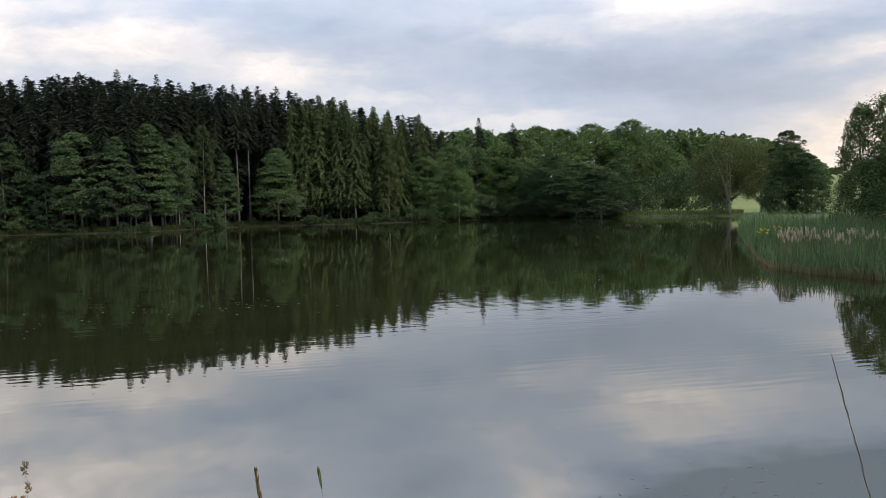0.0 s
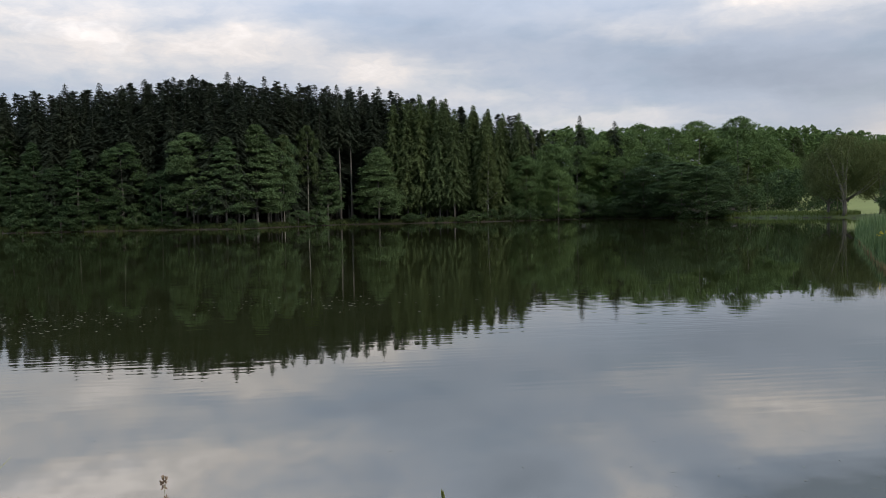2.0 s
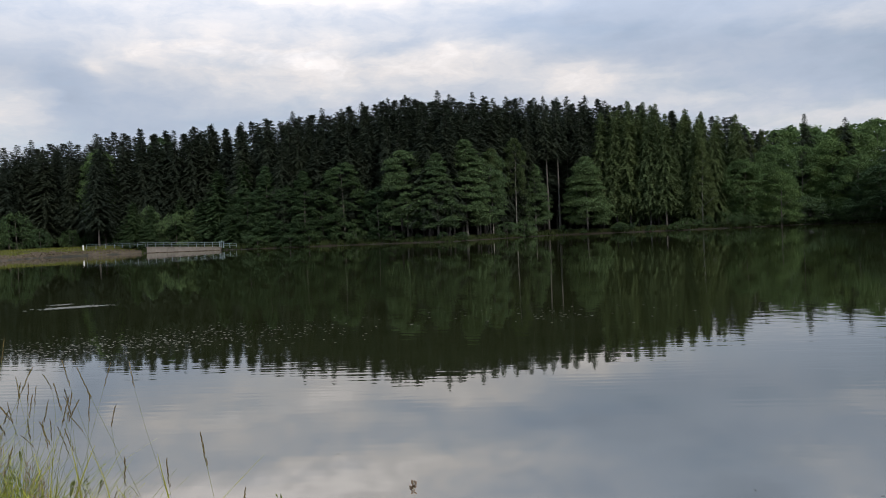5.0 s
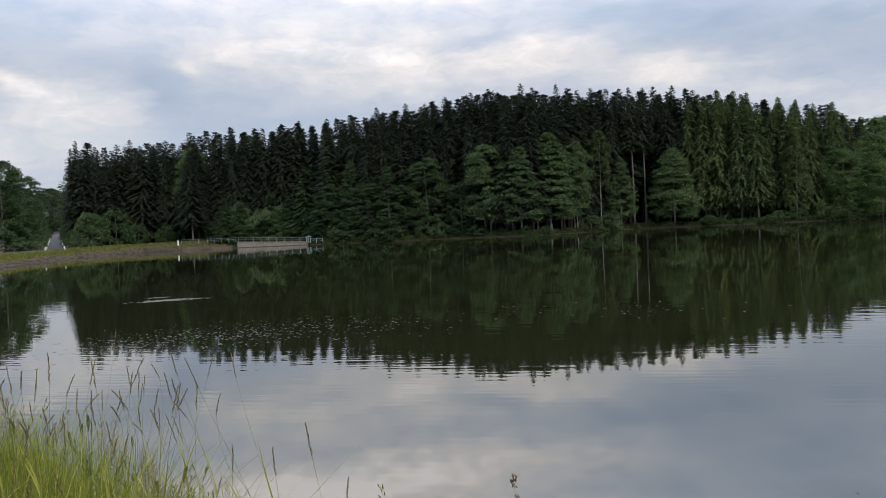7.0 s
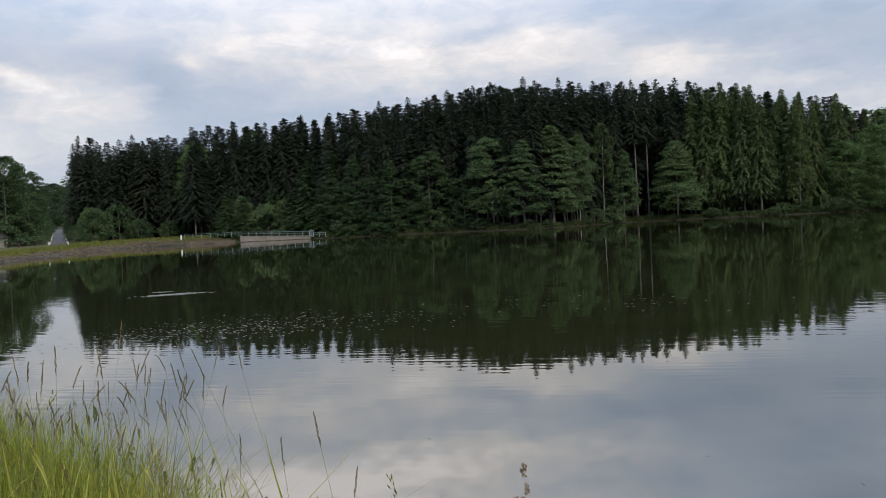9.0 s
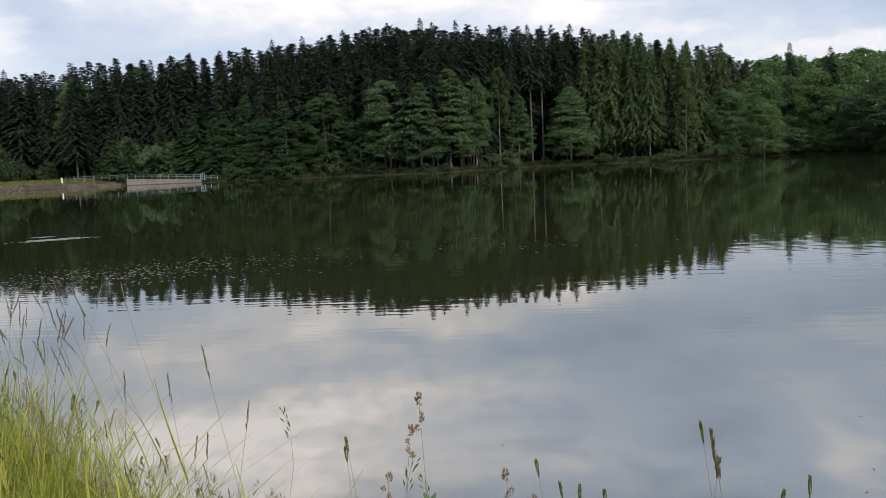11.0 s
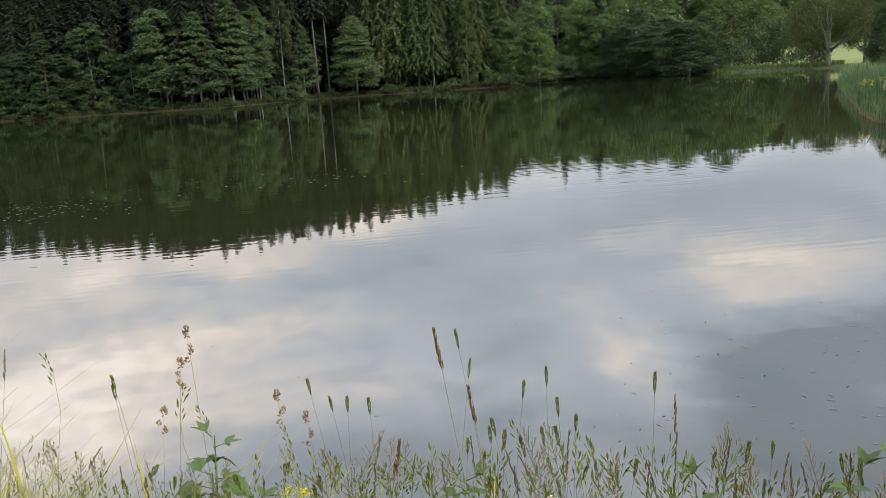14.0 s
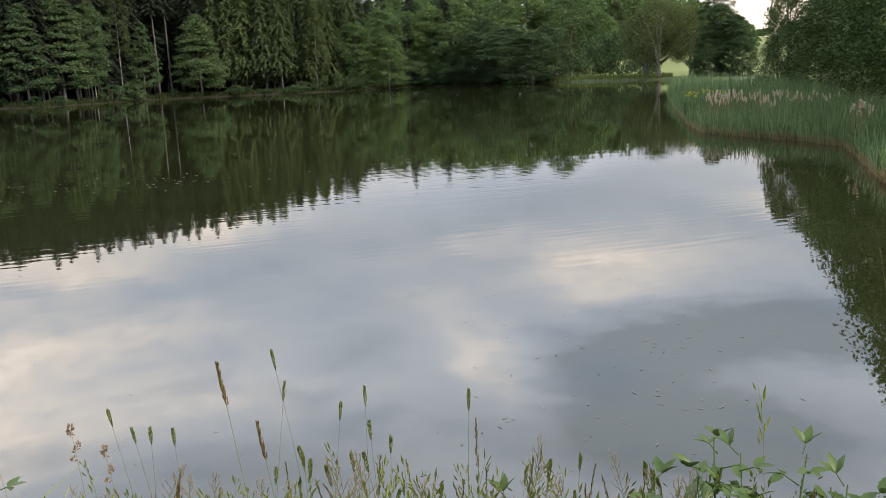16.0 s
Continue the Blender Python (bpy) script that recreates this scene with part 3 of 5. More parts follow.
# the highest tips, then the rows between and behind them
PEAKS = ((-50.3, 6.35), (-49.2, 6.0), (-47.1, 6.4), (-45.6, 6.1), (-37.4, 7.3), (-36.2, 7.45), (-34.3, 7.55), (-32.6, 7.7), (-30.9, 8.2), (-29.7, 7.9), (-28.9, 8.35), (-27.6, 8.3), (-26.2, 8.7), (-24.9, 8.7),
         (-24.4, 8.9), (-23.2, 9.05), (-22.1, 8.6), (-21.0, 9.3), (-20.2, 9.0), (-18.6, 9.1), (-17.2, 8.6), (-16.3, 8.7), (-15.3, 8.55), (-14.4, 8.5), (-13.8, 8.55), (-12.9, 8.4), (-12.2, 8.45), (-11.0, 8.4),
         (-9.7, 8.0), (-8.2, 7.9), (-7.2, 7.7), (-6.4, 7.6), (-4.5, 7.1), (-3.5, 6.8), (-2.5, 6.5), (-1.4, 6.5), (2.7, 6.15), (5.0, 5.7))
for n, (a, e) in enumerate(PEAKS):
    d = shore_at(a) + W.uniform(9, 15) + (75 if a < -44 else 18 if a < -34 else 0)
    if -9.0 < a < 0.0:
        plant(larches[n % 3], a, d, tall_for(a, e, d), *LARCH_WORDS, 24.0, W.uniform(0, 360), W.uniform(0.8, 1.0))
    else:
        plant(spruces[n % 5], a, d, tall_for(a, e, d), *SPRUCE_WORDS, 27.0, W.uniform(0, 360), W.uniform(0.9, 1.1))
for row, (gap, lower, step) in enumerate(((5.5, 1.0, 1.2), (11, 0.35, 1.1), (17, 0.1, 1.0), (24, 0.05, 0.95), (32, 0.4, 0.9), (40, 0.8, 0.9))):
    a = -43.5 + 0.4 * row
    while a < (-0.5 if row < 3 else 1.5):
        d = shore_at(a) + gap + W.uniform(-2, 3)
        if a < -34.5:
            d = max(d, 172 + gap * 0.8)
        e = float(np.interp(a, OUTLINE[:, 0], OUTLINE[:, 1])) - lower - W.uniform(0.0, 0.7)
        if not (row == 0 and (-43 < a < -33 or -13.9 < a < -12.2)):
            if a > -10.0 and row < 2:
                plant(larches[int(W.integers(3))], a, d, tall_for(a, e + lower * 0.6, d), *LARCH_WORDS, 24.0, W.uniform(0, 360), W.uniform(0.85, 1.1))
            else:
                plant(spruces[int(W.integers(5))] if row < 2 else deep_spruces[int(W.integers(2))], a, d, tall_for(a, e, d), *SPRUCE_WORDS, 27.0, W.uniform(0, 360), W.uniform(1.0, 1.3))
        a += step * W.uniform(0.75, 1.25)
for row, (dist, lower, step) in enumerate(((190, 0.3, 0.7), (197, 0.1, 0.85), (206, 0.0, 0.9), (224, 0.5, 0.9))):
    a = -50.6 if row < 2 else -49.6
    while a < -43:
        e = float(np.interp(a, OUTLINE[:, 0], OUTLINE[:, 1])) - lower - W.uniform(0, 1.2)
        d = dist + W.uniform(-4, 4)
        plant(spruces[int(W.integers(5))] if row < 2 else deep_spruces[int(W.integers(2))], a, d, tall_for(a, e, d), *SPRUCE_WORDS, 27.0, W.uniform(0, 360), W.uniform(1.05, 1.5))
        a += step * W.uniform(0.75, 1.25)

# two tall spruces, bare far up, before the dark inside of the wood, and slimmer ones along the front
tall_bare = template(make_spruce(15, 27.0, 3.6, 0.58, SPRUCE, 1.0, 0.4, 0.46))
for a, gap in ((-13.7, 3.0), (-12.95, 4.5), (-12.3, 9.0), (-14.3, 10.0)):
    d = shore_at(a) + gap
    plant(tall_bare, a, d, tall_for(a, 8.1, d), "tall spruce with a long bare trunk before the dark wood", "spruce", "spruces of the wood", 27.0, W.uniform(0, 360), 1.0)
for a, e in ((-23.8, 6.5), (-22.3, 5.5), (-20.2, 6.0), (-18.4, 6.5), (-17.9, 5.5), (-10.0, 6.5), (-9.1, 6.0), (-8.2, 6.2), (-6.9, 6.0), (-5.9, 5.6), (-30.2, 5.6), (-26.4, 6.0), (-29.4, 6.2)):
    d = shore_at(a) + W.uniform(4, 7)
    if a > -10.5:
        plant(larches[1], a, d, tall_for(a, e + 0.8, d), *LARCH_WORDS, 24.0, W.uniform(0, 360), 1.0)
        continue
    plant(spruces[3], a, d, tall_for(a, e, d), "slim dark spruce with a bare lower trunk", "spruce", "spruces of the wood", 27.0, W.uniform(0, 360), 1.0)

# broad-leaved trees before the spruces
maples = [template(make_broad(k, "maple", MAPLE, GREY_BARK, 15.0, w, b, pr, 190, 150, 0.21, 0.27, tiers=t)) for k, (w, b, pr, t) in enumerate(((7.6, 2.2, "oval", 11), (6.6, 2.0, "cone", 13), (6.6, 1.6, "cone", 12)))]
beeches = [template(make_broad(10 + k, "beech", BEECH, GREY_BARK, 15.0, w, b, pr, 190, 110, 0.22, 0.42)) for k, (w, b, pr) in enumerate(((9.5, 1.0, "dome"), (8.0, 2.5, "oval"), (11.5, 0.6, "dome")))]
alders = [template(make_broad(20 + k, "alder", ALDER, GREY_BARK, 15.0, w, b, pr, 210, 120, 0.21, 0.30)) for k, (w, b, pr) in enumerate(((7.5, 1.0, "oval"), (6.0, 0.8, "cone"), (9.0, 0.1, "dome")))]
birches = [template(make_broad(30 + k, "birch", BIRCH, WHITE_BARK, 15.0, w, b, pr, 100, 100, 0.17, 0.7, 10, 0.11, 0.35)) for k, (w, b, pr) in enumerate(((4.0, 6.0, "oval"), (4.6, 1.5, "cone")))]
bushes = [template(make_broad(40 + k, "bush", MAPLE, GREY_BARK, 4.0, w, 0.15, "dome", 60, 80, 0.16, 0.5, 3, 0.05, 0.0, 2)) for k, w in enumerate((5.5, 4.5))]


def broad(kind, az, el, gap, wide, own_wide, label, category, group, own=15.0, dist=None):
    d = shore_at(az) + gap if dist is None else dist
    h = tall_for(az, el, d)
    return plant(kind, az, d, h, label, category, group, own, W.uniform(0, 360), wide / own_wide / (h / own))


MAPLE_WORDS = ("leafy green maple in tiers at the edge of the wood", "maple", "maples at the water's edge")
for n, (a, e, gap, wide) in enumerate(((-23.4, 5.55, 3.5, 9.5), (-21.3, 5.2, 3, 8), (-19.3, 6.0, 3.5, 10), (-17.7, 5.3, 4, 7.0))):
    broad(maples[n % 3], a, e, gap, wide, (7.6, 6.6, 6.6)[n % 3], *MAPLE_WORDS)
free_maple = template(make_broad(8, "maple", MAPLE, GREY_BARK, 15.0, 8.5, 1.4, "cone", 240, 160, 0.20, 0.28, tiers=12))
broad(free_maple, -11.1, 4.4, 2.0, 10.6, 8.5, "rounded light green maple standing free before dark trunks", "maple", "maples at the water's edge")
broad(maples[1], -14.6, 4.1, 2.5, 6.6, 6.6, *MAPLE_WORDS)
broad(birches[0], -15.9, 5.9, 2.2, 4.6, 4.0, "slim pale birch with thin yellowish foliage", "birch", "birches in the wood")
broad(birches[0], -17.5, 5.3, 2.5, 4.0, 4.0, "slim pale birch with thin yellowish foliage", "birch", "birches in the wood")
broad(birches[1], -3.6, 5.1, 2.5, 6.0, 4.6, "light green birch leaning over the water", "birch", "birches in the wood")
ALDER_WORDS = ("dark green alder on the shore of the pond", "alder", "alders on the shore")
for a, e, gap, wide, k in ((-27.7, 4.8, 3, 8, 0), (-30.4, 4.3, 2.5, 7, 1), (-32.9, 4.7, 4, 7, 1), (-25.4, 3.0, 2, 5, 0), (-29.2, 3.2, 3.5, 6, 0), (-31.7, 3.4, 4, 6, 0), (-34.2, 3.2, 6, 7, 0), (-39.4, 6.7, 26, 9, 0), (-40.6, 5.6, 28, 7, 0)):
    broad(alders[k], a, e, gap, wide, (7.5, 6.0)[k], *ALDER_WORDS)
BEECH_WORDS = ("broad green beech in the mixed wood", "beech", "beeches in the mixed wood")
for a, e, d, wide, k in ((-43.2, 5.9, 184, 8, 1), 
                         (5.3, 4.8, 195, 13, 1), (8.4, 5.2, 200, 12, 1), (-1.0, 3.6, 174, 8, 1), (0.8, 4.4, 182, 9, 1), (2.5, 4.2, 189, 10, 0), (4.2, 4.5, 190, 11, 0), (1.2, 2.6, 176, 8, 0), (5.6, 3.4, 184, 11, 0), (0.3, 3.9, 180, 9, 0), (10.4, 5.5, 215, 13, 1), (12.9, 5.65, 220, 17, 0),
                         (3.4, 4.9, 200, 11, 1), (6.8, 5.5, 215, 12, 1), (1.4, 5.2, 205, 12, 1), (15.3, 3.6, 215, 11, 0), (14.4, 4.4, 235, 13, 0)):
    broad(beeches[k], a, e, 0, wide, (9.5, 8.0, 11.5)[k], *BEECH_WORDS, 15.0, d)
for a, e, d, wide in ((13.4, 2.9, 176, 6), (16.3, 4.2, 225, 9), (0.2, 5.4, 200, 8), (-0.6, 5.0, 192, 8), (4.7, 5.2, 205, 8)):
    broad(birches[1], a, e, 0, wide, 4.6, "pale green birch among darker trees", "birch", "birches in the wood", 15.0, d)
BUSH_WORDS = ("low leafy hazel bush at the edge of the wood", "bush", "bushes on the shore")
for a, e, d, wide, k in ((-40.4, 2.1, 172, 6, 1), (-38.8, 1.6, 170, 8, 0), (-37.6, 1.8, 172, 8, 0), (-36.3, 1.9, 172, 9, 0), (-34.9, 2.2, 170, 8, 0), (-33.6, 1.0, 160, 6, 1), (2.6, 0.9, 182, 9, 0), (3.6, 0.8, 183, 9, 0),
                         (-16.6, 0.15, 155, 5, 0), (-15.4, 0.2, 158, 5, 1), (-9.0, -0.2, 167, 4, 0), (-4.6, -0.1, 167, 5, 0), (-24.3, -0.1, 148, 4, 1), (-27.0, 0.2, 152, 5, 0), (5.5, 0.4, 180, 6, 1)):
    broad(bushes[k], a, e, 0, wide, (5.5, 4.5)[k], *BUSH_WORDS, 4.0, d)
for a, e, d, wide in ((6.9, 2.7, 178, 12), (9.3, 2.9, 171, 14), (10.9, 2.6, 168, 12), (7.8, 3.6, 184, 12), (11.9, 3.0, 182, 9)):
    broad(alders[2], a, e, 0, wide, 9.0, "wide dark green alder hanging over the water", "alder", "alders on the shore", 15.0, d)
# undergrowth along the wooded shore
thickets = [template(make_broad(45 + k, "thicket", ALDER, GREY_BARK, 3.0, w, 0.1, "dome", 50, 70, 0.16, 0.5, 2, 0.04, 0.0, 2)) for k, w in enumerate((5.0, 4.0))]
a = -33.6
while a < 5.5:
    d = shore_at(a) + W.uniform(0.2, 1.6)
    if W.uniform() < (0.45 if -25 < a < -4 else 0.82):
        plant(thickets[int(W.integers(2))], a, d, W.uniform(0.6, 1.7 if -25 < a < -4 else 3.0), "low dark undergrowth hanging over the water", "undergrowth", "undergrowth on the shore", 3.0, W.uniform(0, 360), W.uniform(1.0, 1.7))
    a += W.uniform(0.55, 1.15)
for a, e, d, wide in ((-52.9, 0.6, 175, 4), (-50.8, 0.7, 178, 4), (-52.75, 0.9, 200, 4), (-50.95, 0.9, 205, 4), (-52.5, 1.0, 240, 4), (-51.05, 1.1, 245, 4), (-52.4, 1.3, 290, 5), (-51.0, 1.3, 295, 5), (-49.6, 1.7, 184, 7), (-48.2, 1.9, 186, 8), (-46.9, 0.9, 184, 5), (-45.2, 0.8, 184, 5), (-42.4, 1.0, 182, 6), (-44.0, 0.5, 184, 5), (13.6, 1.2, 172, 7), (14.6, 1.8, 178, 9), (15.6, 2.1, 182, 9), (16.5, 2.1, 182, 9), (17.3, 1.8, 176, 8), (18.1, 1.3, 172, 7), (18.7, 0.9, 168, 5), (21.9, 0.9, 150, 5)):
    broad(thickets[0], a, e, 0, wide, 5.0, "dense dark green bush on the far bank", "bush", "bushes on the shore", 3.0, d)
young = template(make_spruce(95, 27.0, 7.5, 0.03, ALDER, 1.0, 0.3, 0.62))
for a, e, d in ((-41.4, 2.5, 172), (-40.3, 2.2, 170), (-38.4, 2.7, 171), (-37.2, 2.4, 170), (-36.0, 4.4, 170), (-34.3, 5.0, 166), (-35.1, 2.6, 163), (-33.0, 2.9, 160)):
    plant(young, a, d, tall_for(a, e, d), "young green spruce with branches to the ground", "spruce", "young spruces on the shore", 27.0, W.uniform(0, 360), W.uniform(1.3, 1.7))
# beyond the dam, on both sides of the lane
for a, e, d, wide in ((-57.5, 6.0, 172, 12), (-55.8, 5.8, 178, 11), (-54.6, 5.3, 170, 9), (-53.6, 4.6, 185, 8), (-59.5, 6.2, 150, 12), (-56.9, 3.4, 176, 8), (-53.9, 3.0, 195, 6), (-53.5, 3.6, 240, 8), (-53.2, 3.3, 290, 9), (-52.9, 2.6, 340, 9), (-50.6, 3.6, 250, 8), (-50.6, 3.4, 300, 9), (-52.0, 3.5, 450, 20), (-51.9, 3.3, 420, 16), (-52.4, 3.2, 400, 14), (-51.2, 3.0, 420, 16)):
    broad(alders[0], a, e, 0, wide, 7.5, "broad dark green alder beside the forest lane", "alder", "trees beside the lane", 15.0, d)
for a, e, d, wide in ((-58.6, 1.6, 150, 7), (-55.0, 1.1, 162, 8), (-54.0, 1.2, 172, 8), (-49.6, 1.3, 186, 6), (-49.9, 1.8, 184, 6), (-50.3, 1.4, 215, 5)):
    broad(bushes[1], a, e, 0, wide, 4.5, *BUSH_WORDS, 4.0, d)
for a, e, d in ((-55.2, 5.6, 185), (-54.1, 5.2, 200), (-56.8, 6.0, 190), (-58.3, 6.2, 190), (-54.2, 4.3, 230), (-61, 6.2, 170)):
    plant(spruces[1], a, d, tall_for(a, e, d), *SPRUCE_WORDS, 27.0, W.uniform(0, 360))


# ---- the dam with its spillway, rail and lane ----
def dam_things():
    """A concrete spillway wall between the grassy dam and the wood, with a painted rail along its crest."""
    a, b = polar(-40.6, 166.9, 1.14), polar(-36.0, 160.2, 0.60)
    s = Shape()
    run = (b - a)
    length, turn = run.length, math.degrees(math.atan2(run.y, run.x))
    mid = (a + b) / 2
    fall = math.degrees(math.atan2(a.z - b.z, length))
    s.box(pose(mid.x, mid.y, mid.z - 0.95, 0, 0, turn) @ pose(0, 0, 0, 0, fall, 0), length, 0.9, 1.8, 0.03)
    s.box(pose(mid.x, mid.y, mid.z - 0.03, 0, 0, turn) @ pose(0, 0, 0, 0, fall, 0), length + 0.1, 1.15, 0.14, 0.03)
    wall = new("spillway_wall", s.mesh("spillway_wall", CONCRETE))
    tagged(wall, "pale weathered concrete spillway wall above the water", "wall")
    part("wet_foot", Shape().box(pose(mid.x, mid.y, 0.0, 0, 0, turn) @ pose(0, -0.36, 0), length - 0.1, 0.5, 0.22, 0.02).mesh("wet_foot", STONE), wall, "dark wet foot of the wall")
    k = 7
    for n in range(k):
        p = a.lerp(b, (n + 0.5) / k)
        q = Shape().box(pose(p.x, p.y, p.z - 0.80, 0, 0, turn) @ pose(0, -0.49, 0, 0, fall, 0), length / k - 0.06, 0.10, 1.3, 0.02)
        part("panel", q.mesh("panel", CONCRETE), wall)

    def rail(points, gap, name, label, heights=(0.80, 0.46)):
        top = new(name)
        pts = [Vector(p) for p in points]
        posts = []
        for p, q in zip(pts, pts[1:]):
            n = max(1, round((q - p).length / gap))
            posts += [p.lerp(q, j / n) for j in range(n)]
        posts.append(pts[-1])
        one = Shape().box(pose(0, 0, 0.41), 0.08, 0.08, 0.82, 0.012).box(pose(0, 0, 0.02), 0.2, 0.2, 0.04, 0.01).mesh("post", RAIL)
        for p in posts:
            part("post", one, top).location = p
        for h in heights:
            part("bar", Shape().tube([p + Vector((0, 0, h)) for p in pts], [0.042 if h > 0.8 else 0.022] * len(pts), 7).mesh("bar", RAIL, True), top)
        return tagged(top, label, "railing", "railings on the dam")

    up = Vector((0, 0, 0.04))
    rail([polar(-44.25, 173.5, 1.28), polar(-42.6, 171, 1.20), polar(-40.75, 167.4, 1.22)], 1.7, "railing", "grey-green steel railing with bars on the dam's crest")
    rail([a + up, b + up], 1.7, "railing", "long grey-green steel railing on the concrete spillway wall")
    rail([polar(-35.85, 159.6, 0.42), polar(-35.0, 158.4, 0.30)], 1.2, "railing", "short grey-green railing beside the sluice gear")
    gear = new("sluice_gear")
    gear.location = polar(-35.95, 159.9, 0.42)
    for x in (-0.45, 0.45):
        part("upright", Shape().box(pose(x, 0, 0.55), 0.14, 0.14, 1.1, 0.02).mesh("upright", RAIL), gear)
    part("crossbeam", Shape().box(pose(0, 0, 1.12), 1.2, 0.18, 0.12, 0.02).mesh("crossbeam", RAIL), gear)
    part("spindle", Shape().tube(((0, 0, 0), (0, 0, 1.45)), (0.04, 0.04), 7).mesh("spindle", RAIL), gear)
    tagged(gear, "grey-green painted steel sluice gear on the spillway wall", "sluice")
    post = new("marker_post", Shape().box(pose(0, 0, 0.5), 0.3, 0.24, 1.05, 0.06).box(pose(0, 0, 1.06), 0.24, 0.18, 0.1, 0.05).mesh("marker_post", WHITE))
    p = polar(-44.45, 172.6)
    post.location = (p.x, p.y, ground_z(p.x, p.y))
    tagged(post, "white marker post at the end of the railing", "post")


def lane():
    """A narrow asphalt lane from the dam up into the wood, with white edge strips."""
    ds = (158, 166, 178, 200, 230, 265, 310, 360, 410)
    s = Shape()
    mids = [polar(-51.82 + 0.0007 * (d - 150), d) for d in ds]
    side = Vector((math.cos(radians(-52)), -math.sin(radians(-52)), 0))
    for p, q in zip(mids, mids[1:]):
        ends = []
        for m in (p, q):
            z = ground_z(m.x, m.y) + 0.12
            ends.append([Vector((m.x, m.y, z)) + side * o for o in (-1.3, 1.3)])
        s.add([ends[0][0], ends[0][1], ends[1][1], ends[1][0]] + [v - Vector((0, 0, 0.3)) for v in (ends[0][0], ends[0][1], ends[1][1], ends[1][0])], [(0, 1, 2, 3), (0, 4, 5, 1), (3, 2, 6, 7), (0, 3, 7, 4), (1, 5, 6, 2)])
    road = new("road", s.mesh("road", ASPHALT))
    tagged(road, "narrow grey asphalt lane climbing between the trees", "road", "", "structure")
    for o in (-1.55, 1.55):
        kerb = new("guard_kerb")
        run = [m + side * o for m in mids[:6]]
        run = [Vector((m.x, m.y, ground_z(m.x, m.y))) for m in run]
        part("beam", Shape().tube([m + Vector((0, 0, 0.42)) for m in run], [0.085] * len(run), 6).mesh("beam", WHITE), kerb)
        one = Shape().box(pose(0, 0, 0.2), 0.16, 0.12, 0.5, 0.02).mesh("post", WHITE)
        for p, q in zip(run, run[1:]):
            n = max(1, round((q - p).length / 6))
            for j in range(n):
                part("post", one, kerb).location = p.lerp(q, j / n)
        tagged(kerb, "low white painted guard rail along the lane", "guard rail", "guard rails of the lane")


def hut():
    """A small rendered hut with a dark gable roof, partly hidden by the dam."""
    top = new("hut")
    p = polar(-55.58, 160)
    top.matrix_basis = pose(p.x, p.y, ground_z(p.x, p.y) - 0.15, 0, 0, 124)
    w, d, h, r = 4.4, 4.2, 1.85, 1.2
    s = Shape()
    v = [(-w / 2, -d / 2, 0), (w / 2, -d / 2, 0), (w / 2, d / 2, 0), (-w / 2, d / 2, 0), (-w / 2, -d / 2, h), (w / 2, -d / 2, h), (w / 2, d / 2, h), (-w / 2, d / 2, h), (-w / 2, 0, h + r), (w / 2, 0, h + r)]
    s.add(v, [(0, 1, 5, 4), (2, 3, 7, 6), (1, 2, 6, 9, 5), (3, 0, 4, 8, 7), (4, 5, 9, 8), (6, 7, 8, 9), (3, 2, 1, 0)])
    part("wall", s.mesh("wall", PLASTER), top)
    for sgn in (-1, 1):
        q = Shape()
        tilt = math.degrees(math.atan2(r, d / 2)) * -sgn
        q.box(pose(0, sgn * d / 4 * 1.14, h + r / 2 - 0.02 + 0.04, tilt, 0, 0), w + 0.9, d / 2 * 1.36, 0.12, 0.02)
        part("roof_slope", q.mesh("roof_slope", ROOFING), top, "dark roofing felt")
    x = -w / 2
    door = part("door", Shape().box(pose(x - 0.03, 0.3, 0.95), 0.08, 1.1, 1.8, 0.01).mesh("door", DARK_WOOD), top, "dark brown wooden door")
    part("handle", Shape().box(pose(x - 0.09, 0.66, 0.95), 0.06, 0.12, 0.04, 0.01).mesh("handle", RAIL), door)
    part("door_frame", Shape().box(pose(x - 0.04, -0.30, 0.95), 0.1, 0.09, 1.9).box(pose(x - 0.04, 0.90, 0.95), 0.1, 0.09, 1.9).box(pose(x - 0.04, 0.3, 1.92), 0.1, 1.29, 0.09).mesh("door_frame", WHITE), top)
    for sgn in (-1, 1):
        part("bargeboard", Shape().box(pose(x - 0.42, sgn * d / 4 * 1.14, h + r / 2 - 0.06, math.degrees(math.atan2(r, d / 2)) * -sgn, 0, 0), 0.05, d / 2 * 1.36, 0.18).mesh("bargeboard", DARK_WOOD), top)
    tagged(top, "small cream hut with a dark gable roof behind the dam", "hut")
    bench = new("bench")
    q = polar(-54.3, 146)
    bench.matrix_basis = pose(q.x, q.y, ground_z(q.x, q.y), 0, 0, 40)
    part("seat", Shape().box(pose(0, 0, 0.62), 2.2, 0.5, 0.1, 0.02).mesh("seat", DARK_WOOD), bench)
    leg = Shape().box(pose(0, 0, 0.28), 0.14, 0.42, 0.6, 0.02).mesh("leg", DARK_WOOD)
    for x in (-0.8, 0.8):
        part("leg", leg, bench).location = (x, 0, 0)
    tagged(bench, "dark wooden bench on the grass beside the hut", "bench")


